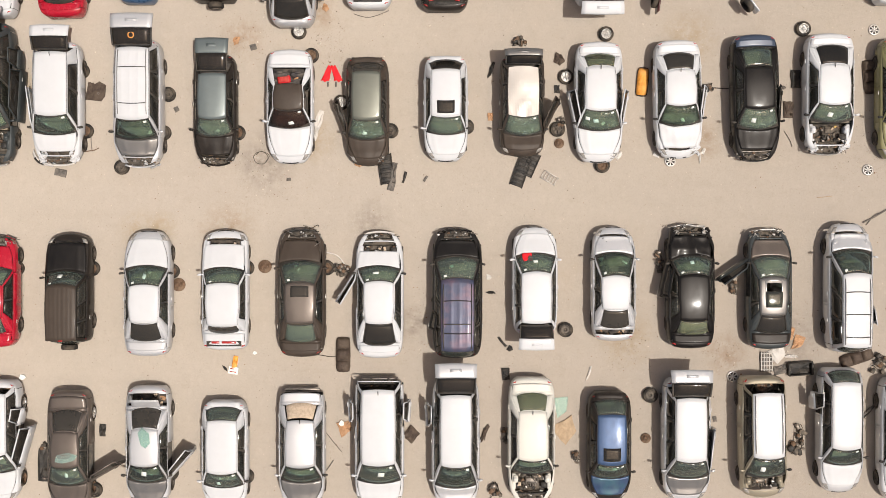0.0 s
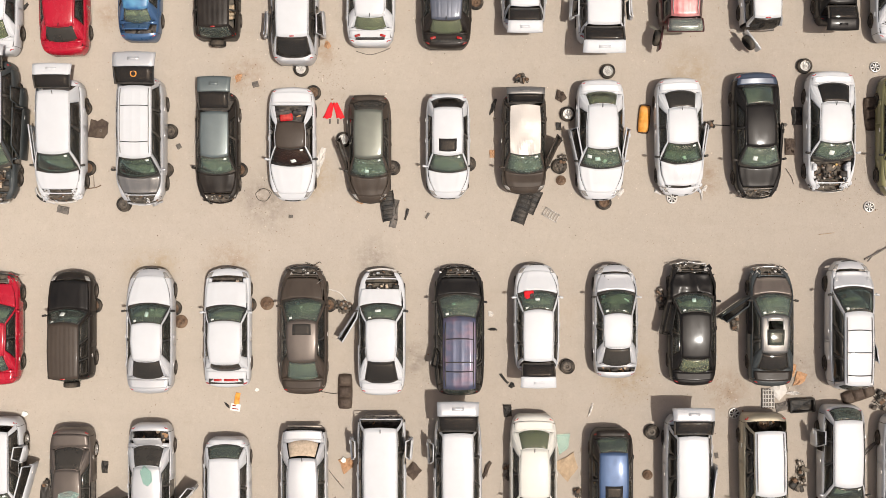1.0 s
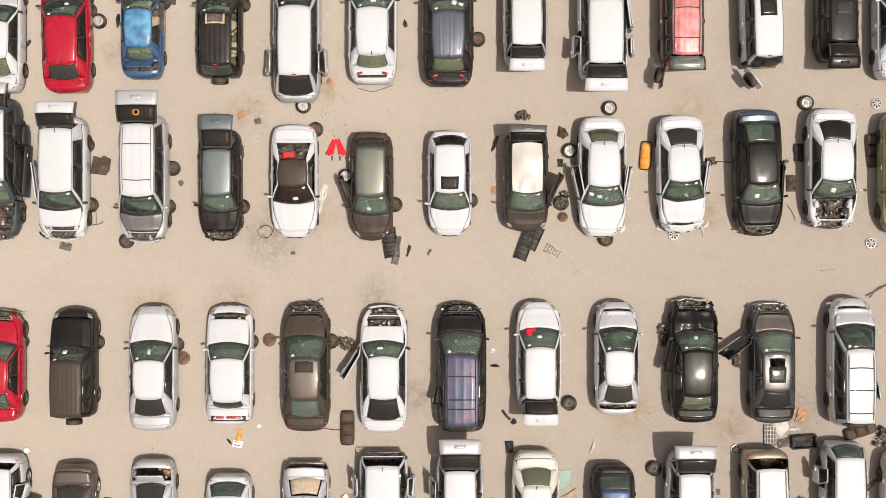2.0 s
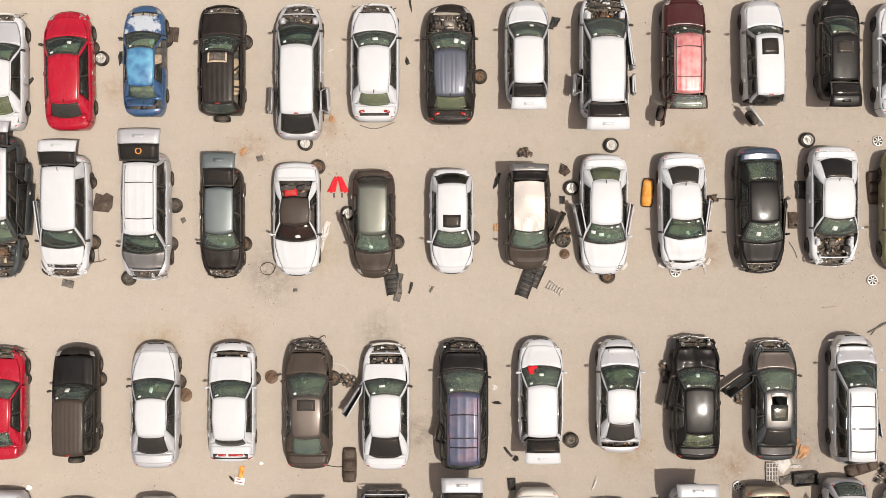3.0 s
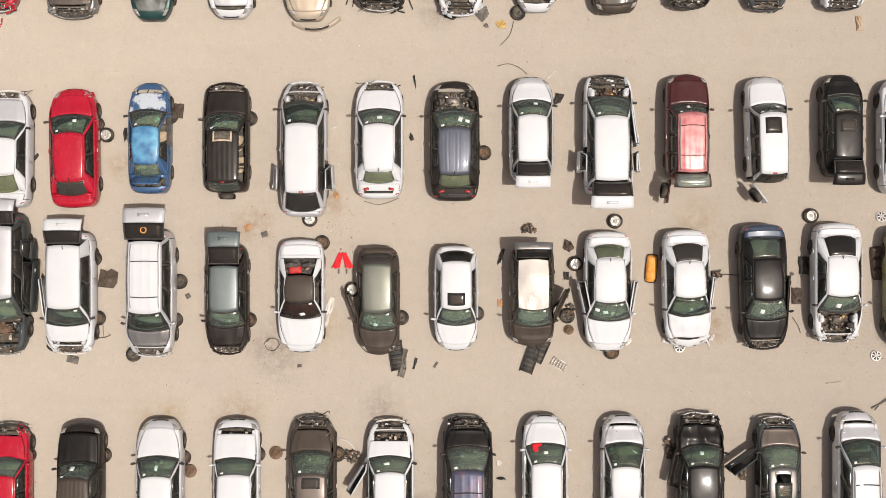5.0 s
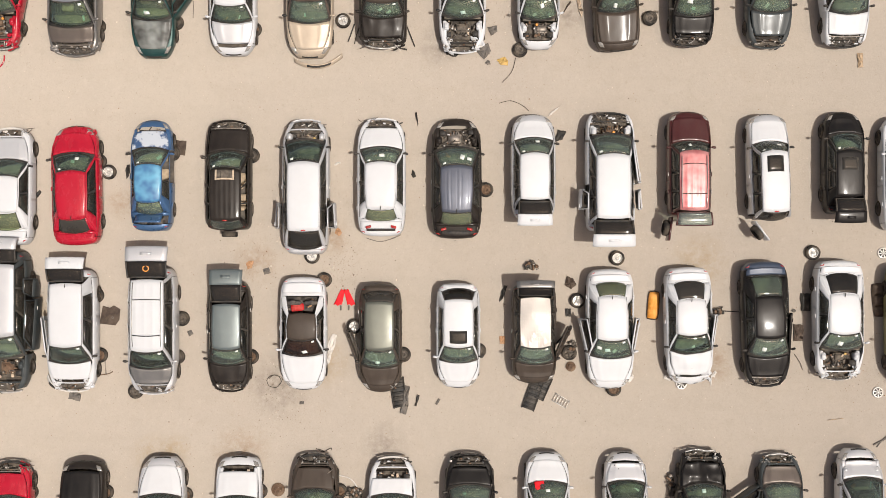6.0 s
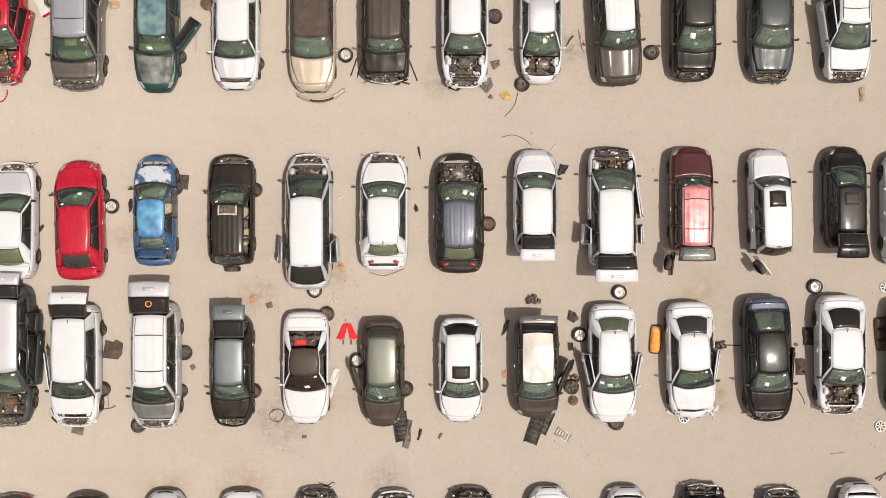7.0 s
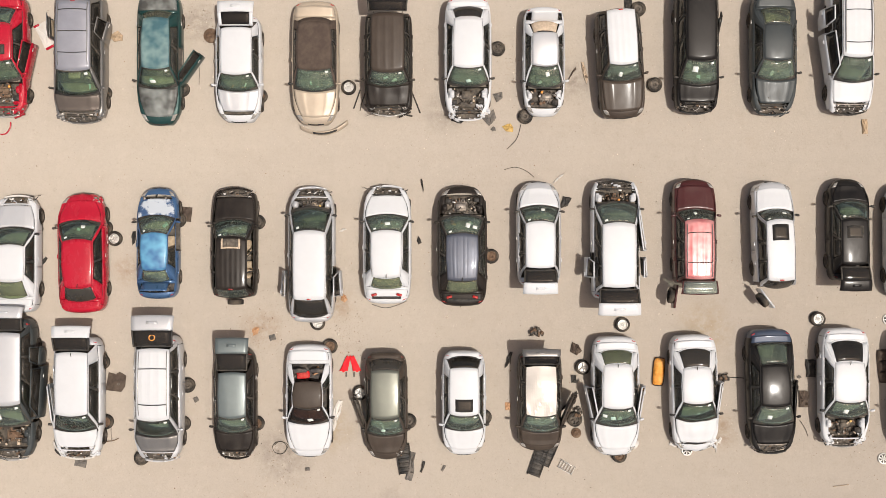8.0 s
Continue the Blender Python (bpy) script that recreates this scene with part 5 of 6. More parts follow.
def hubcap(at, material=None, r=0.2):
    thing = empty("hubcap", pose(at[0], at[1], 0, 4, 3, (at[0] * 91) % 360), "silver plastic hubcap lying flat in the dirt", "hubcap", "loose hubcaps")
    bm = bmesh.new()
    lathe(bm, [(r * 1.15, 0), (r * 1.15, .02), (r, .035), (r * .9, .03)], 20)
    part("rim_ring", bm, material or ALLOY, thing)
    for k in range(7):
        bm = bmesh.new()
        a = 2 * math.pi * k / 7
        block(bm, math.cos(a) * r * .6, math.sin(a) * r * .6, .02, r * .75, r * .26, .02, Matrix.Rotation(a, 4, "Z"), .008)
        part("spoke", bm, material or ALLOY, thing)
    bm = bmesh.new()
    lathe(bm, [(r * .9, .012), (0, .012)], 16)
    part("back", bm, TRIM, thing)
    bm = bmesh.new()
    lathe(bm, [(r * .28, .03), (r * .2, .055), (0, .06)], 12)
    part("cap", bm, material or ALLOY, thing)


def brake_drum(at, r=0.25):
    thing = empty("brake_disc", pose(at[0], at[1], 0, 0, 0, 0), "rusty brown brake drum lying flat in the dirt", "brake drum", "loose brake drums")
    bm = bmesh.new()
    lathe(bm, [(r, 0), (r, .05), (r * .95, .06), (r * .62, .06), (r * .58, .11), (r * .25, .115), (r * .2, .08), (0, .08)], 22)
    part("drum", bm, RUST, thing)
    for k in range(5):
        bm = bmesh.new()
        a = 2 * math.pi * k / 5
        lathe(bm, [(.012, .11), (.012, .15), (0, .152)], 6, Matrix.Translation((math.cos(a) * r * .42, math.sin(a) * r * .42, 0)))
        part("stud", bm, ENGINE, thing)


def loose_panel(at, w, h, rot, material, label, name="loose_panel", category="panel", shape="rect", z=0.0, tip=0.0):
    rng = random.Random(label + str(at))
    thing = empty(name, pose(at[0], at[1], z, tip, 0, rot), label, category)
    o = {"rect": [(-.5, -.48), (.46, -.5), (.5, .47), (-.47, .5)], "door": [(-.5, -.5), (.35, -.46), (.5, -.2), (.47, .3), (.1, .42), (-.1, .3), (-.5, .33)],
         "shard": [(-.5, -.1), (-.1, -.5), (.5, -.3), (.4, .2), (0, .5)], "tri": [(-.3, -.5), (.4, -.15), (.5, .5), (-.5, .45)],
         "wing": [(-.5, -.5), (-.1, -.35), (.2, .0), (.5, .45), (.15, .5), (-.25, .1)]}[shape]
    bm = bmesh.new()
    cut = [(x * w + rng.uniform(-.015, .015), y * h + rng.uniform(-.015, .015)) for x, y in o]
    if material in (MINT, PAPER) or shape == "door":
        slab(bm, cut, .005, .03, .05)
    else:
        crumpled(bm, cut, rng, min(.10, .22 * math.sqrt(w * h)))
    part("sheet", bm, material, thing, smooth=False)
    if material in (BROWNVINYL, BLACKPLASTIC, GREYPANEL) and w * h > .15:
        for x in (-.3, .25):
            bm = bmesh.new()
            block(bm, x * w * .7, rng.uniform(-.1, .1) * h, .035, .05 * w + .01, .5 * h, .015, None, .006)
            part("rib", bm, material, thing, smooth=False)
    if name == "door_skin":
        for x, y, sx, sy in ((0, -.47, .9, .09), (.46, -.1, .10, .75), (-.3, .47, .4, .08)):
            bm = bmesh.new()
            block(bm, x * w, y * h, .03, sx * w, sy * h, .06, None, .02)
            part("painted_edge", bm, coat("red"), thing, "bright red painted edge")
    if name in ("grid_tray", "lattice_tray"):
        for k in range(5):
            for along in (0, 1):
                bm = bmesh.new()
                q = -.4 + .2 * k
                block(bm, 0 if along else q * w, q * h if along else 0, .05, w * .92 if along else .03, .03 if along else h * .92, .05, None, .006)
                part("bar", bm, WHITEPLASTIC if name == "grid_tray" else BLACKPLASTIC, thing)
    if name == "box_lid":
        for x, y, sx, sy in ((0, -.48, 1, .06), (0, .48, 1, .06), (-.48, 0, .06, .9), (.48, 0, .06, .9)):
            bm = bmesh.new()
            block(bm, x * w, y * h, .02, sx * w + .02, sy * h + .02, .22, None, .02)
            part("rim", bm, BLACKPLASTIC, thing)
    if shape == "door":
        bm = bmesh.new()
        lathe(bm, [(.05, .035), (.05, .05), (.03, .05), (.03, .036)], 10, Matrix.Translation((.15 * w, -.12 * h, .02)))
        part("speaker_ring", bm, GREYPANEL, thing)
    if name == "paper_sign":
        for k in (-1, 1):
            bm = bmesh.new()
            block(bm, 0, k * .2 * h, .036, w * .7, h * .12, .006, None, 0)
            part("printed_bar", bm, REDLENS, thing, "plain red printed bar")
    return thing


def grille_panel(at, w, h, rot, slats=5, material=None, label="black plastic grille torn from a car front"):
    material = material or BLACKPLASTIC
    thing = empty("loose_grille", pose(at[0], at[1], 0, 0, 0, rot), label, "grille", "loose grilles")
    for x in (-1, 1):
        bm = bmesh.new()
        patch(bm, lambda u, v: Vector((x * w * .46 + w * .07 * (u - .5), h * (v - .5) + 0, .06 + .05 * math.sin(3 * v))), 2, 6, .03)
        part("frame", bm, material, thing)
    if material != ALLOY:
        bm = bmesh.new()
        patch(bm, lambda u, v: Vector((w * (u - .5) * .95, h * (v - .5) * .96, .035 + .03 * math.sin(3.1 * u) + .015 * noise.noise((u * 4, v * 6, w)))), 5, 6, .015)
        part("backing", bm, TRIM, thing)
    for i in range(slats):
        bm = bmesh.new()
        y = h * (-.44 + .88 * i / max(1, slats - 1))
        patch(bm, lambda u, v: Vector((w * (u - .5) * .92, y + (.25 if material != ALLOY else .11) * h / slats * (v - .5) * 2, .06 + .03 * math.sin(3.1 * u))), 5, 2, .02)
        part("slat", bm, material, thing)


def car_seat(at, w, h, rot, material, label, cushions=2):
    thing = empty("car_bench_seat" if cushions > 1 else "car_seat", pose(at[0], at[1], 0, 0, 0, rot), label, "car seat", "loose seats")
    for i in range(cushions):
        y = h * ((i + .5) / cushions - .5)
        bm = bmesh.new()
        patch(bm, lambda u, v: Vector(((u - .5) * w * (1 - .10 * abs(2 * v - 1) ** 3 * (1 if i in (0, cushions - 1) else 0)), y + (v - .5) * h / cushions * .98, .03 + .16 * (1 - abs(2 * u - 1) ** 4) * (1 - abs(2 * v - 1) ** 5))), 8, 8, .03)
        part("cushion", bm, material, thing)
    bm = bmesh.new()
    slab(bm, [(w * .54 * math.copysign(abs(math.cos(k * .3927)) ** .4, math.cos(k * .3927)), h * .52 * math.copysign(abs(math.sin(k * .3927)) ** .4, math.sin(k * .3927))) for k in range(16)], 0, .05)
    part("base", bm, BROWNVINYL, thing)


def cable(pts, r=0.012, material=None, label="black cable curled on the dirt", name="loose_cable", category="cable"):
    bm = bmesh.new()
    pts = [Vector((x, y, .012)) for x, y in pts]
    fine = []
    for i in range(len(pts) - 1):
        p0, p1, p2, p3 = pts[max(i - 1, 0)], pts[i], pts[i + 1], pts[min(i + 2, len(pts) - 1)]
        for k in range(6):
            t = k / 6
            fine.append(.5 * (2 * p1 + (p2 - p0) * t + (2 * p0 - 5 * p1 + 4 * p2 - p3) * t * t + (3 * p1 - p0 - 3 * p2 + p3) * t ** 3))
    tube(bm, fine + [pts[-1]], r, 5)
    tagged(part(name, bm, material or RUBBER, None), label, category)


def scrap_engine(at, size, rot, label="greasy lump of engine parts and hoses on the dirt"):
    rng = random.Random(str(at))
    thing = empty("scrap_engine", pose(at[0], at[1], 0, 0, 0, rot), label, "engine scrap", "engine scrap")
    for i in range(11):
        bm = bmesh.new()
        block(bm, rng.uniform(-.35, .35) * size[0], rng.uniform(-.4, .4) * size[1], rng.uniform(0, .08), rng.uniform(.1, .3) * size[0] + .05, rng.uniform(.08, .2) * size[1] + .04, rng.uniform(.06, .22),
              Matrix.Rotation(rng.uniform(0, 3), 4, "Z"), .02)
        part("casting", bm, rng.choice((BLACKPLASTIC, BAY, BAY, RUST, ENGINE)), thing)
    for i in range(4):
        bm = bmesh.new()
        lathe(bm, [(.07, 0), (.08, .04), (.05, .08), (0, .08)], 10, Matrix.Translation((rng.uniform(-.4, .4) * size[0], rng.uniform(-.4, .4) * size[1], rng.uniform(.08, .2))))
        part("pulley", bm, rng.choice((STEEL, BAY, RUST)), thing)
    for i in range(5):
        bm = bmesh.new()
        p = Vector((rng.uniform(-.4, .4) * size[0], rng.uniform(-.4, .4) * size[1], .1))
        q = Vector((rng.uniform(-.5, .5) * size[0], rng.uniform(-.5, .5) * size[1], .03))
        tube(bm, [p, p.lerp(q, .5) + Vector((.06, 0, .12)), q], .016)
        part("hose", bm, RUBBER, thing)


def torn_bumper(at, w, rot, material, label, depth=.35, arms=True):
    thing = empty("loose_bumper", pose(at[0], at[1], 0, 0, 0, rot), label, "bumper", "loose bumpers")
    bm = bmesh.new()
    patch(bm, lambda u, v: Vector(((u - .5) * w, depth * (2 * u - 1) ** 2 * (1 if arms else .3) + .16 * v, .10 + .10 * math.sin(1.6 * v) + .03 * noise.noise((u * 5, v, w)))), 16, 3, .03)
    part("skin", bm, material, thing)
    bm = bmesh.new()
    patch(bm, lambda u, v: Vector(((u - .5) * w * .5, depth * (u - .5) ** 2 + .02 + .08 * v, .215)), 8, 2, .01)
    part("air_slot", bm, BLACKPLASTIC, thing)


def red_cloth(at, rot):
    thing = empty("red_fabric", pose(at[0], at[1], 0, 0, 0, rot), "bright red torn fabric with two grey straps", "fabric")
    for sx in (-1, 1):
        bm = bmesh.new()
        patch(bm, lambda u, v: Vector((sx * (.06 + .22 * v) + (.17 + .17 * v) * (u - .5), .34 - .62 * v + .04 * math.sin(9 * u), .05 + .03 * math.sin(7 * v + 5 * u))), 4, 6, .02)
        part("flap", bm, REDCLOTH, thing)
        bm = bmesh.new()
        block(bm, sx * .16, -.40, 0, .07, .2, .03)
        part("strap", bm, GREYPANEL, thing)


def red_box(at, z):
    thing = empty("red_box", pose(at[0], at[1], z, 4, 0, 6), "red plastic box lying in the open back of a coupe", "box")
    bm = bmesh.new()
    block(bm, 0, 0, 0, .50, .28, .20, None, .04)
    part("body", bm, REDCLOTH, thing)
    bm = bmesh.new()
    block(bm, 0, 0, .19, .44, .22, .03, None, .01)
    part("lid", bm, SEATRED, thing)


def red_rag(at, z):
    bm = bmesh.new()
    patch(bm, lambda u, v: Vector(((u - .5) * .38, (v - .5) * .34, .05 + .05 * noise.noise((u * 3, v * 3, 2)) + .03 * math.sin(6 * u))), 8, 8, .02)
    ob = part("red_rag", bm, REDCLOTH, None)
    ob.matrix_world = pose(at[0], at[1], z, -24, 0, 8)
    tagged(ob, "crumpled bright red rag on a white wagon's cowl", "rag")


def roof_glass(at, z, w, h, rot):
    rng = random.Random(str(at))
    bm = bmesh.new()
    slab(bm, [(-.5 * w, -.3 * h), (-.2 * w, -.5 * h), (.3 * w, -.35 * h), (.5 * w, .1 * h), (.1 * w, .5 * h), (-.4 * w, .3 * h)], 0, .008, .01)
    ob = part("glass_sheet", bm, MINT, None, smooth=False)
    ob.matrix_world = pose(at[0], at[1], z, 0, 0, rot)
    tagged(ob, "sheet of crazed mint-green safety glass on a car roof", "broken glass", "broken glass")


def scatter(name, label, count, area, size, material, seed, spots=()):
    """Grit and crumbs strewn over the yard: one object of many small stones."""
    rng = random.Random(seed)
    verts, faces = [], []
    for i in range(count):
        if spots and rng.random() < .35:
            sx, sy, sr = rng.choice(spots)
            x, y = rng.gauss(sx, sr * 1.5), rng.gauss(sy, sr * 1.9)
        else:
            x, y = rng.uniform(*area[:2]), rng.uniform(*area[2:])
        s = size * rng.uniform(.4, 1.0) * (2.2 if rng.random() < .04 else 1)
        a, e = rng.uniform(0, 6.3), rng.uniform(.5, 1)
        n = len(verts)
        for k in range(4):
            verts.append((x + s * math.cos(a + k * 1.571) * (e if k % 2 else 1), y + s * math.sin(a + k * 1.571) * (e if k % 2 else 1), -.01 + .2 * s))
        verts.append((x, y, s * .7))
        for k in range(4):
            faces.append((n + k, n + (k + 1) % 4, n + 4))
    me = bpy.data.meshes.new(name)
    me.from_pydata(verts, [], faces)
    me.materials.append(material)
    tagged(new(name, me), label, "gravel", kind="stuff")


GRIT = plain("grit", (0.30, 0.25, 0.20), 0.95)
PALEGRIT = plain("pale_grit", (0.66, 0.60, 0.52), 0.9)
DARKGRIT = plain("dark_crumbs", (0.13, 0.11, 0.09), 0.9)
TWIGS = plain("dry_twigs", (0.24, 0.13, 0.07), 0.95)


flat_wheel((4.91, -3.22), "steel")
flat_wheel((-4.08, 5.91), "alloy")
flat_wheel((6.53, 8.65), "multi")
flat_wheel((-5.29, 7.79), "rust")
flat_wheel((-5.79, 8.74), "alloy")
flat_wheel((4.92, 6.93), "alloy")
flat_wheel((4.59, 4.83), "dark")
flat_wheel((8.31, -5.85), "steel")
flat_wheel((6.38, 3.38), "rust")
flat_wheel((-11.04, 6.23), "steel")
flat_wheel((-11.22, 4.69), "steel")
flat_wheel((-12.90, 3.31), "steel")
flat_wheel((-14.34, 4.76), "rust")
flat_wheel((-14.50, 7.17), "rust")
flat_wheel((-8.24, 4.69), "rust")
flat_wheel((-14.01, 12.16), "alloy")
flat_wheel((1.24, 11.42), "rust")
flat_wheel((14.44, 8.86), "multi")
flat_wheel((-4.53, 18.28), "alloy")
flat_wheel((1.52, 19.85), "dark")
flat_wheel((7.89, 18.37), "steel")
flat_wheel((2.63, 17.09), "steel")
flat_wheel((7.24, 21.46), "steel")
flat_wheel((-17.13, -0.75), "steel")
flat_wheel((-14.09, -0.76), "rust")
flat_wheel((-10.89, -0.87), "rust")
flat_wheel((-7.89, -0.73), "rust")
flat_wheel((-4.67, -0.73), "rust")
flat_wheel((-14.00, -9.66), "steel")
flat_wheel((-10.94, -8.98), "steel")
flat_wheel((-7.90, -9.11), "steel")
flat_wheel((-14.45, 18.07), "rust")
flat_wheel((-11.29, 18.22), "steel")
flat_wheel((-8.13, 17.94), "rust")
flat_wheel((-14.40, 12.60), "rust")
flat_wheel((-11.43, 12.91), "steel")
flat_wheel((-8.21, 12.82), "steel")
flat_wheel((-17.23, 12.56), "rust")
flat_wheel((-2.10, 4.77), "steel")
flat_wheel((0.94, 4.93), "steel")
flat_wheel((-17.25, 4.65), "steel")
flat_wheel((-17.62, 18.00), "steel")
flat_wheel((12.59, -5.39), "rust", z=0.63)
hubcap((17.08, 3.21))
hubcap((17.32, 8.84))
hubcap((9.13, 3.56))
hubcap((11.64, -5.11))
brake_drum((-7.17, -0.68), 0.27)
brake_drum((-10.64, -1.41), 0.27)
brake_drum((8.15, -7.59), 0.20)
brake_drum((-10.15, 20.42), 0.30)
brake_drum((4.66, 4.27), 0.20)
loose_panel((-13.95, 6.40), 0.77, 0.87, -10, BROWNVINYL, "brown vinyl door card lying face up", shape='door', name='door_card', category='door panel')
loose_panel((-10.73, 5.65), 0.21, 0.21, 30, GREYPANEL, "small grey plate with bent corners")
loose_panel((-7.64, 8.15), 0.25, 0.25, 20, GREYPANEL, "small square grey plate on dirt")
loose_panel((-8.34, 8.40), 0.41, 0.27, 60, CARD, "torn scrap of brown wadding", shape='shard', name='wadding', category='scrap')
loose_panel((-15.38, 3.09), 0.46, 0.32, -10, GREYPANEL, "grey plastic splash guard")
loose_panel((1.94, 7.22), 0.32, 0.68, 0, BLACKPLASTIC, "black plastic wing liner beside an suv", shape='wing', name='wing_liner', category='panel')
loose_panel((1.89, 5.34), 0.21, 0.34, 0, CARD, "small rust-orange plate half under a car")
loose_panel((4.62, 7.67), 0.46, 0.55, 20, BROWNVINYL, "brown door card with a torn edge", shape='shard', name='door_card', category='door panel')
loose_panel((4.57, 6.45), 0.23, 0.32, 0, BLACKPLASTIC, "small black plastic box lid")
loose_panel((4.41, 5.54), 0.27, 1.00, -28, BLACKPLASTIC, "black door frame trim leaning in the dirt", shape='wing')
loose_panel((-6.21, 2.82), 0.18, 0.14, 0, GREYPANEL, "tiny grey scrap of plastic")
loose_panel((-2.03, 2.95), 0.27, 1.18, -8, GREYPANEL, "long grey bumper strip beside a grille")
loose_panel((-1.56, 2.91), 0.09, 0.50, -14, BLACKPLASTIC, "thin black trim strip in the dirt", name='plastic_strip', category='strip')
loose_panel((-0.72, 2.86), 0.09, 0.27, -30, GREYPANEL, "short bent trim strip in the dirt", name='plastic_strip', category='strip')
loose_panel((-3.39, 3.50), 0.41, 0.41, 15, CARD, "brown cardboard scrap under a bumper", shape='shard', name='cardboard', category='cardboard')
loose_panel((-8.37, -4.52), 0.21, 0.50, -8, ORANGE, "faded orange strip of card", name='card_strip', category='card')
loose_panel((-8.44, -4.86), 0.41, 0.30, -8, PAPER, "white paper sign with red bars", name='paper_sign', category='sign')
loose_panel((-8.80, -4.77), 0.11, 0.32, 45, BLACKPLASTIC, "black plastic shard in the dirt", shape='shard')
loose_panel((1.82, -1.10), 0.21, 0.27, 30, WHITEPLASTIC, "white mirror bracket with a dark arm", shape='shard')
loose_panel((1.91, -1.74), 0.36, 0.23, -35, BLACKPLASTIC, "dark mirror arm hanging by a wire", shape='wing')
loose_panel((2.67, -3.97), 0.27, 0.27, 10, BLACKPLASTIC, "black mirror housing in pieces", shape='shard')
loose_panel((2.37, -3.70), 0.11, 0.50, 40, BLACKPLASTIC, "black bent trim strip", name='plastic_strip', category='strip')
loose_panel((-3.97, -7.22), 0.59, 0.64, 10, CARD, "orange-brown torn cardboard beside an suv", shape='tri', name='cardboard', category='cardboard')
loose_panel((-4.10, -6.97), 0.23, 0.27, 0, PAPER, "white paper scrap on cardboard", shape='shard', name='paper_scrap', category='paper', z=0.05)
loose_panel((-1.31, -7.43), 0.55, 0.59, -40, BROWNVINYL, "dark brown hardboard square", name='hardboard', category='board')
loose_panel((4.74, -6.36), 0.55, 0.87, 0, MINT, "mint-green sheet of crazed side glass", shape='tri', name='side_glass', category='broken glass')
loose_panel((4.96, -7.31), 0.91, 1.00, 25, WOOD, "brown fibre parcel shelf with an orange ring", shape='tri', name='parcel_shelf', category='board')
loose_panel((1.65, -7.45), 0.32, 0.87, -12, BROWNVINYL, "brown strip of board beside a minivan", shape='wing')
loose_panel((2.51, -5.00), 0.32, 0.50, 5, BLACKPLASTIC, "black lattice tray leaning on a car", name='lattice_tray', category='scrap')
loose_panel((-16.06, -8.66), 0.50, 1.32, 0, BLACKPLASTIC, "black bumper cover upside down beside a sedan", name='bumper_cover', category='bumper')
loose_panel((-13.71, -7.27), 0.25, 0.50, 0, BLACKPLASTIC, "black plastic splash shield", name='splash_shield', category='panel')
loose_panel((13.00, -4.50), 0.55, 0.82, 0, GREYPANEL, "grey grid-faced plastic tray", name='grid_tray', category='tray')
loose_panel((13.48, -4.22), 0.68, 0.68, 25, WHITEPLASTIC, "white plastic liner sheet, dented", shape='tri', name='liner_sheet', category='panel')
loose_panel((14.25, -3.75), 0.41, 0.64, -25, CARD, "rust-brown torn board on the dirt", shape='tri', name='torn_board', category='board')
loose_panel((14.33, -4.76), 0.98, 0.52, 4, BLACKPLASTIC, "black storage box lid among the scrap", name='box_lid', category='box', tip=6)
loose_panel((14.03, -4.31), 0.59, 0.27, -25, WHITEPLASTIC, "bent white plastic bumper shard", shape='wing')
loose_panel((13.64, -4.84), 0.68, 0.36, 10, GREYPANEL, "grey vented panel among the scrap", name='vent_panel', category='panel')
loose_panel((13.98, -3.36), 0.27, 0.50, -10, CARD, "thin brown cardboard slip", name='cardboard', category='cardboard')
loose_panel((17.05, -6.59), 0.27, 0.82, -32, GREYPANEL, "narrow side window frame in the dirt", shape='wing')
loose_panel((10.92, -6.81), 0.14, 0.23, 10, GREYPANEL, "thin grey trim strip", name='plastic_strip', category='strip')
loose_panel((-11.11, 13.15), 0.41, 0.59, -5, BROWNVINYL, "brown door card on edge beside a blue sedan", name='door_card', category='door panel')
loose_panel((-13.26, 12.19), 0.32, 0.55, 20, BLACKPLASTIC, "dark mudguard half under a blue sedan", shape='wing', name='mudguard', category='panel')
loose_panel((4.25, 13.59), 0.36, 0.55, -20, BLACKPLASTIC, "black wing liner leaning beside a wagon", shape='tri', name='wing_liner', category='panel')
loose_panel((-1.54, 14.31), 0.18, 0.55, 20, BLACKPLASTIC, "black bent plastic strip", shape='wing', name='plastic_strip', category='strip')
loose_panel((-1.70, 12.08), 0.21, 0.36, 10, BLACKPLASTIC, "black mirror shell in the dirt", shape='shard')
loose_panel((-17.01, 11.14), 0.27, 0.68, -25, BLACKPLASTIC, "black torn wheel liner", shape='wing', name='wheel_liner', category='panel')
loose_panel((-4.79, 12.50), 0.32, 0.14, 20, WHITEPLASTIC, "pale plastic sliver in the dirt", shape='shard')
loose_panel((4.00, 14.60), 0.68, 0.14, 30, WHITEPLASTIC, "long white bumper sliver curved upward", shape='wing', name='bumper_sliver', category='bumper')
loose_panel((13.87, 5.63), 0.39, 0.68, 0, BROWNVINYL, "brown wooden drawer box beside a black sedan", name='drawer_box', category='box')
loose_panel((14.17, 6.86), 0.41, 0.73, 0, BLACKPLASTIC, "black plastic tray against a car sill", name='plastic_tray', category='tray')
loose_panel((13.69, 6.52), 0.18, 0.14, 10, GREYPANEL, "small dark clod of scrap", shape='shard')
loose_panel((-13.99, 20.41), 0.55, 0.46, -10, WOOD, "torn brown board beside an suv", shape='shard', name='torn_board', category='board')
loose_panel((-16.84, 20.45), 0.62, 1.10, 28, WHITEPLASTIC, "red-edged white door skin leaning on an suv", name='door_skin', category='door', shape='rect')
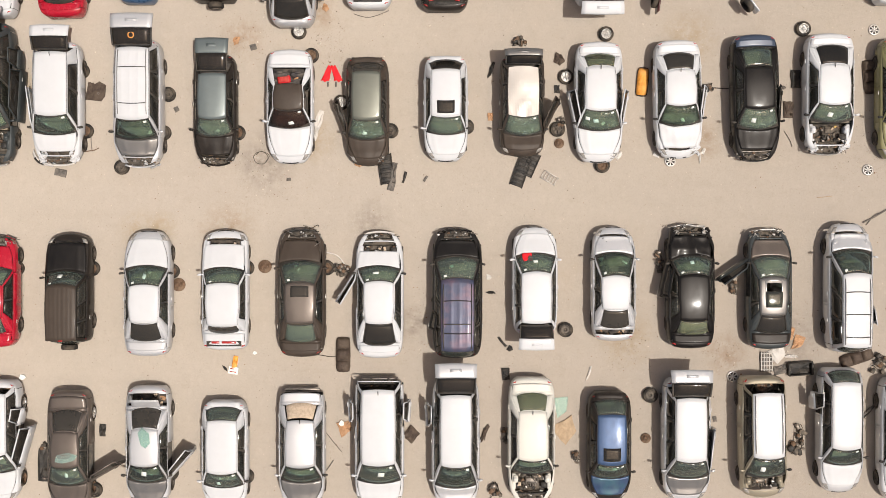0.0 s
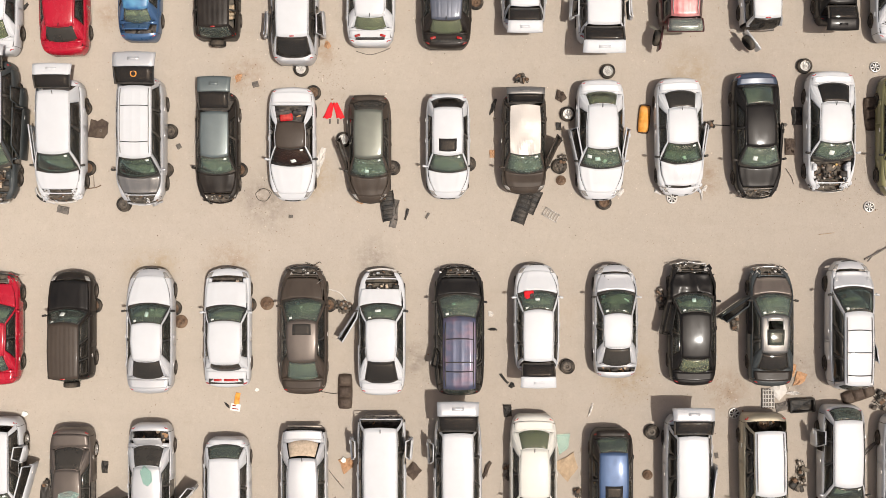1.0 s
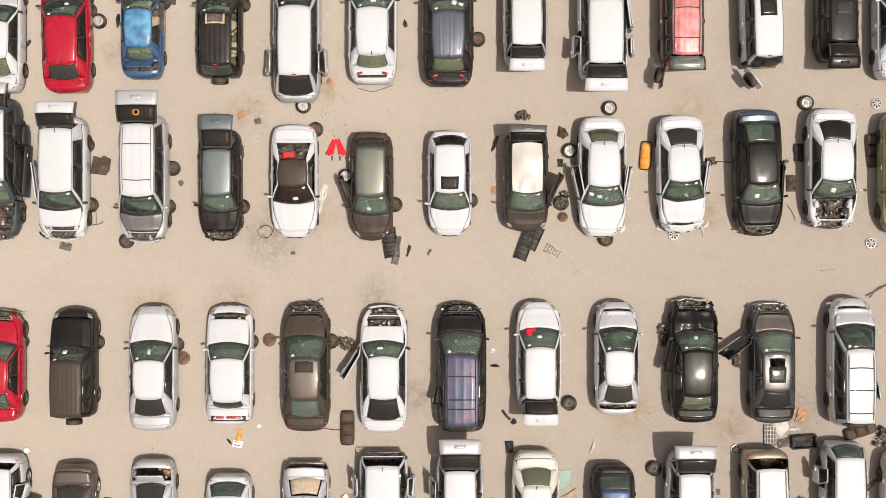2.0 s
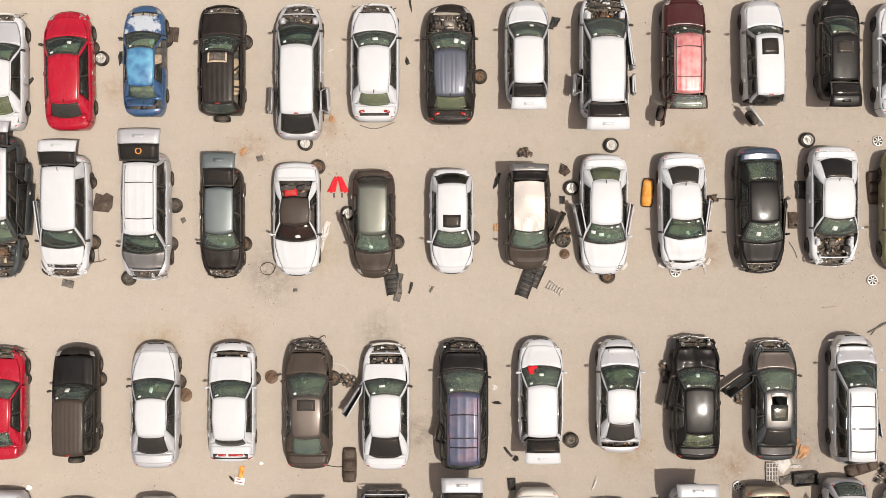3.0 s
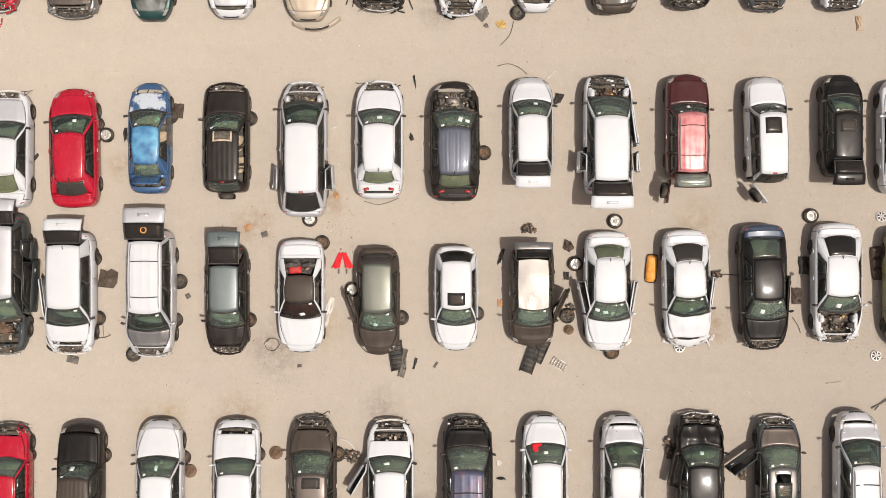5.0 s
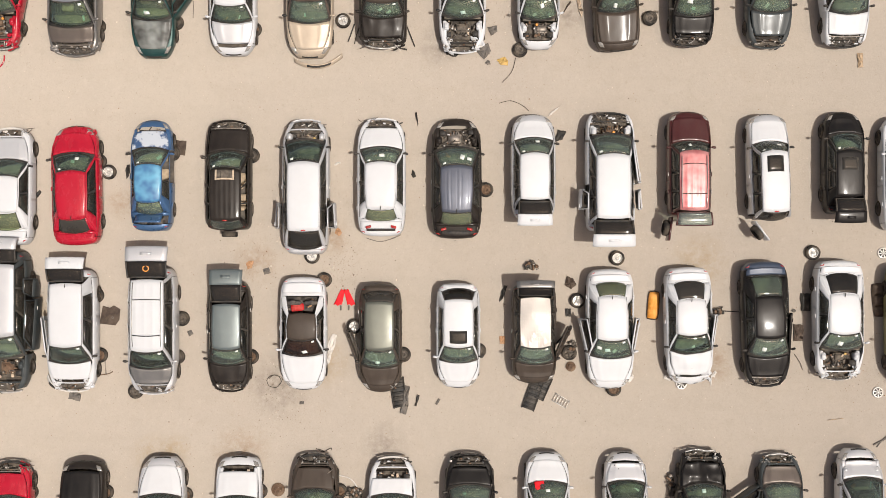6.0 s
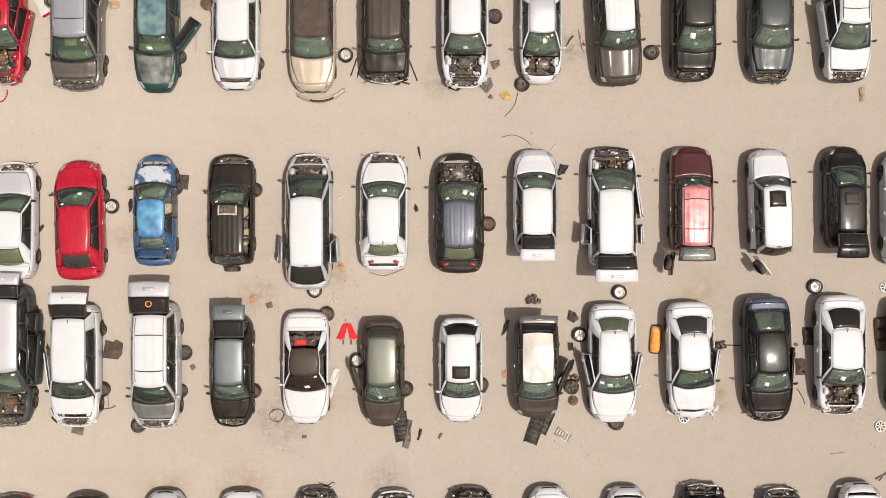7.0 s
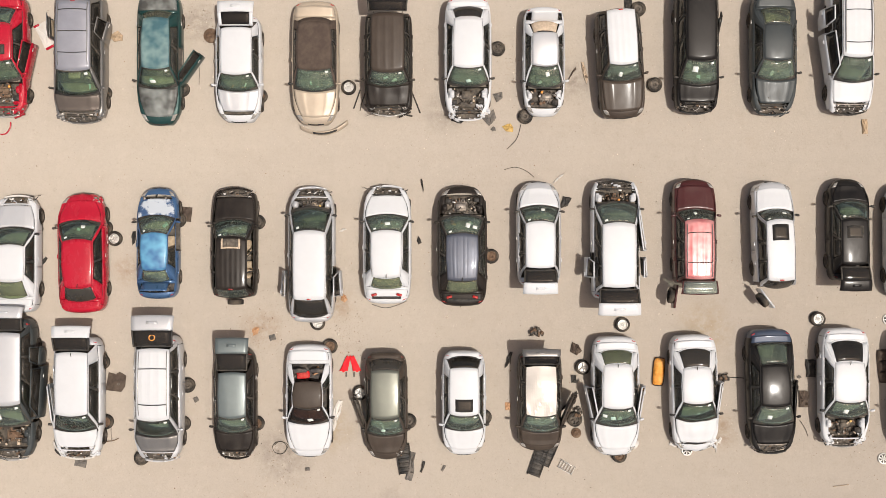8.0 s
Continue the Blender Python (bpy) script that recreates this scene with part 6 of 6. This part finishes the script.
loose_panel((4.53, 18.81), 0.14, 0.64, -25, BROWNVINYL, "brown curved trim strip", shape='wing', name='plastic_strip', category='strip')
loose_panel((1.95, 16.65), 0.50, 0.36, -20, YELLOW, "yellow foam block torn in two", shape='shard', name='foam', category='foam')
loose_panel((1.33, 16.60), 0.23, 0.23, 0, GREYPANEL, "round grey bracket in the dirt", shape='shard')
loose_panel((1.54, 17.89), 0.41, 0.36, 10, GREYPANEL, "grey undertray shard lying in the dirt", shape='tri', name='undertray', category='panel')
loose_panel((1.22, 17.02), 0.59, 0.50, 30, GREYPANEL, "bent grey wing liner at a stripped nose", shape='tri', name='wing_liner', category='panel')
loose_panel((-0.16, 16.97), 0.55, 0.27, -30, BLACKPLASTIC, "black crushed fog lamp surround", shape='tri')
loose_panel((16.43, 16.67), 0.23, 0.59, 3, WOOD, "short weathered wooden block", name='wood_block', category='wood')
loose_panel((5.08, 18.90), 0.27, 0.91, 25, BEIGE, "beige curved bumper corner", shape='wing', name='bumper_corner', category='bumper')
grille_panel((-2.30, 3.23), 0.59, 1.23, 8, 7)
grille_panel((3.12, 3.14), 0.55, 1.28, -20, 7)
grille_panel((3.53, 3.41), 0.46, 1.00, -24, 5)
grille_panel((4.26, 2.89), 0.36, 0.68, 60, 6, ALLOY, "bright slatted grille insert lying in the dirt")
car_seat((-4.03, -4.22), 0.55, 1.37, 0, BROWNVINYL, "dark brown rear bench seat lying in the lane", 3)
car_seat((8.00, 6.74), 0.46, 1.14, -5, ORANGE, "orange seat back with dark piping, lying flat", 1)
car_seat((16.62, -4.34), 0.50, 1.32, -72, BROWNVINYL, "dark brown bench seat tipped behind a minivan", 3)
car_seat((17.16, 6.95), 0.55, 1.32, 5, BROWNVINYL, "brown seat back with three worn cushions", 3)
loose_panel((6.86, 21.71), 0.32, 0.68, 4, BLACKPLASTIC, "black plastic tray beside a brown suv", name='plastic_tray', category='tray')
loose_panel((5.87, -4.97), 0.18, 0.59, -6, WHITEPLASTIC, "white plastic strip trodden into the dirt", shape='wing', name='plastic_strip', category='strip')
loose_panel((-16.96, -5.13), 0.32, 0.23, 20, PAPER, "torn white paper on the dirt", shape='shard', name='paper_scrap', category='paper')
loose_panel((-7.59, -4.15), 0.18, 0.14, 20, PAPER, "small torn paper scrap on the dirt", shape='shard', name='paper_scrap', category='paper')
loose_panel((10.33, 3.67), 0.14, 0.41, 10, WHITEPLASTIC, "white splinter of bumper on the dirt", shape='wing', name='plastic_strip', category='strip')
loose_panel((7.05, 3.76), 0.36, 0.27, 30, WHITEPLASTIC, "white bumper corner bent outward", shape='tri', name='bumper_corner', category='bumper')
loose_panel((8.56, 3.78), 0.32, 0.18, -40, WHITEPLASTIC, "white broken bumper tip on the dirt", shape='tri', name='bumper_corner', category='bumper')
loose_panel((10.47, 3.94), 0.32, 0.18, 50, WHITEPLASTIC, "white broken bumper end on the dirt", shape='tri', name='bumper_corner', category='bumper')
loose_panel((-5.05, 4.93), 0.50, 1.37, 0, WHITEPLASTIC, "white front wing panel leaning beside a coupe", shape='wing', name='wing_panel', category='panel')
loose_panel((5.55, 3.90), 0.14, 0.23, 0, GREYPANEL, "small grey clip on the dirt", shape='shard')
loose_panel((-4.75, 9.75), 0.27, 0.36, 20, CARD, "brown leaf litter and wadding", shape='shard', name='wadding', category='scrap')
red_cloth((-4.48, 7.05), 0)
scrap_engine((14.26, -7.59), (0.59, 1.59), -16)
scrap_engine((2.51, -7.45), (0.32, 0.77), 5)
scrap_engine((2.03, -9.68), (0.59, 0.64), 18)
scrap_engine((17.50, -4.61), (0.68, 0.91), -15)
scrap_engine((-16.01, -7.86), (0.23, 0.32), -20)
scrap_engine((5.31, -8.27), (0.32, 0.41), -14)
scrap_engine((4.68, 5.09), (0.32, 0.50), -6)
scrap_engine((10.61, 6.50), (0.50, 0.27), 14)
scrap_engine((-4.00, -0.85), (0.59, 0.59), -16)
scrap_engine((-4.19, -0.82), (0.50, 0.46), -20)
scrap_engine((3.06, 8.36), (0.59, 0.36), 0)
scrap_engine((8.68, -0.47), (0.27, 1.05), 10)
scrap_engine((11.64, -1.54), (0.32, 0.59), 0)
torn_bumper((-5.48, 16.34), 1.96, 6, coat("beige"), "beige front bumper skin torn off and lying askew")
torn_bumper((-16.24, 3.46), 0.91, -35, WHITEPLASTIC, "white bumper corner torn loose, hanging to the ground", .2)
cable([(-7.64, 3.73), (-7.48, 3.91), (-7.19, 3.91), (-7.05, 3.68), (-7.23, 3.45), (-7.53, 3.50), (-7.64, 3.73)], 0.012, RUBBER, "black cable curled on the dirt")
cable([(-7.55, 3.79), (-7.32, 3.95), (-7.00, 3.79), (-7.14, 3.54)], 0.01, RUBBER, "black cable curled on the dirt")
cable([(1.78, 14.94), (2.24, 15.04), (2.70, 14.87), (2.99, 14.62)], 0.012, RUBBER, "black cable curled on the dirt")
cable([(1.90, 15.78), (2.29, 16.21), (2.46, 16.79)], 0.012, RUBBER, "black cable curled on the dirt")
cable([(-5.06, -4.22), (-4.53, -4.31), (-4.26, -4.27)], 0.014, RUBBER, "black cable curled on the dirt")
cable([(-4.73, -0.10), (-4.27, -0.24), (-4.00, -0.56), (-3.86, -0.92)], 0.03, WHITEPLASTIC, "white corrugated hose beside a coupe")
cable([(-5.64, 0.99), (-5.36, 0.85), (-5.05, 0.99), (-5.00, 0.90)], 0.014, RUBBER, "black cable curled on the dirt")
cable([(-5.55, 0.96), (-5.28, 0.87), (-5.10, 0.98)], 0.014, RUBBER, "black cable curled on the dirt")
cable([(16.88, 1.09), (17.34, 1.32), (17.83, 1.61)], 0.035, GREYPANEL, "pale crooked branch sticking out into the lane", name='branch', category='branch')
cable([(17.02, 1.00), (17.38, 1.41), (17.65, 1.48)], 0.02, GREYPANEL, "pale thin branch in the lane", name='branch', category='branch')
cable([(-4.76, -7.31), (-4.42, -7.75), (-4.10, -8.13)], 0.016, GREYPANEL, "thin grey pipe on the dirt", name='pipe', category='pipe')
cable([(-4.97, -9.16), (-4.65, -8.81), (-4.42, -8.47)], 0.02, GREYPANEL, "thin bent trim rod", name='bent_rod', category='rod')
cable([(15.04, 2.09), (15.68, 2.16)], 0.012, WOOD, "thin dry twig in the lane", name='twig', category='twig')
cable([(-18.70, 16.41), (-18.47, 16.45), (-18.31, 16.68), (-18.29, 16.91)], 0.03, coat("red"), "red bent bumper trim lying in the lane", name='bumper_strip', category='strip')
cable([(-4.08, 18.18), (-4.20, 17.83), (-4.34, 17.44)], 0.03, BLACKPLASTIC, "black bent strip at a crushed nose", name='plastic_strip', category='strip')
cable([(-3.88, 18.06), (-4.01, 17.67), (-4.08, 17.35)], 0.02, BLACKPLASTIC, "thin black strip at a crushed nose", name='plastic_strip', category='strip')
cable([(-1.99, 18.17), (-1.81, 17.71), (-1.63, 17.25)], 0.03, BLACKPLASTIC, "black torn sill strip at a crushed nose", name='plastic_strip', category='strip')
cable([(-2.64, 17.35), (-2.29, 17.21), (-1.95, 17.12)], 0.035, BLACKPLASTIC, "black crushed bumper rail in the dirt", name='bumper_rail', category='bumper')
cable([(-10.72, 19.53), (-10.63, 19.11), (-10.63, 18.42)], 0.01, RUBBER, "black cable curled on the dirt")
cable([(-14.18, 4.68), (-14.13, 3.95)], 0.02, ENGINE, "thin upright bracket lying in the dirt", name='bracket', category='bracket')
cable([(-14.40, 3.95), (-14.04, 4.00), (-13.86, 4.09)], 0.02, RUST, "rusty coiled suspension rod", name='suspension_rod', category='rod')
cable([(10.68, 6.52), (11.47, 6.47)], 0.02, BLACKPLASTIC, "black steering rod lying between cars", name='steering_rod', category='rod')
cable([(13.71, 4.76), (13.94, 4.40), (14.03, 4.12)], 0.01, RUBBER, "black cable curled on the dirt")
cable([(-3.60, 9.48), (-3.10, 9.34), (-2.69, 9.41), (-2.19, 9.61)], 0.014, GREYPANEL, "thin grey bumper trim on the ground", name='plastic_strip', category='strip')
red_rag((3.29, -0.30), 1.09)
red_box((-6.28, 6.72), 0.70)
roof_glass((-11.63, -7.31), 1.46, 0.46, 0.82, 20)
roof_glass((-14.68, -8.10), 1.42, 0.91, 0.41, 5)
CRUMBS = [(-7.04, 3.23, 0.41), (-10.74, 21.09, 0.36), (7.40, -3.59, 0.46), (11.27, -4.16, 0.32), (2.08, 19.10, 0.41), (-7.91, 8.48, 0.41), (-1.32, -3.02, 0.46), (-17.38, 6.64, 0.27), (13.89, -3.59, 0.57), (-16.13, 7.34, 0.41), (17.15, 4.35, 0.46), (-4.65, 8.23, 0.32)]
AREA = (-20, 20, -11, 24)
scatter("gravel", "brown grit and small stones strewn over the yard", 14000, AREA, .014, GRIT, 3, CRUMBS)
scatter("pale_stones", "pale pebbles and paper crumbs strewn over the yard", 5200, AREA, .019, PALEGRIT, 5)
scatter("dark_crumbs", "dark crumbs of plastic and rubber on the dirt", 1500, AREA, .012, DARKGRIT, 7, CRUMBS)
scatter("rust_crumbs", "rust-brown twigs and leaf litter on the dirt", 900, AREA, .022, TWIGS, 9, CRUMBS)
scatter("plastic_flakes", "black plastic flakes and rubber scraps strewn between cars", 200, AREA, .032, DARKGRIT, 11, CRUMBS)
scatter("paper_flakes", "white paper and plastic scraps strewn between cars", 130, AREA, .045, PALEGRIT, 13, CRUMBS)
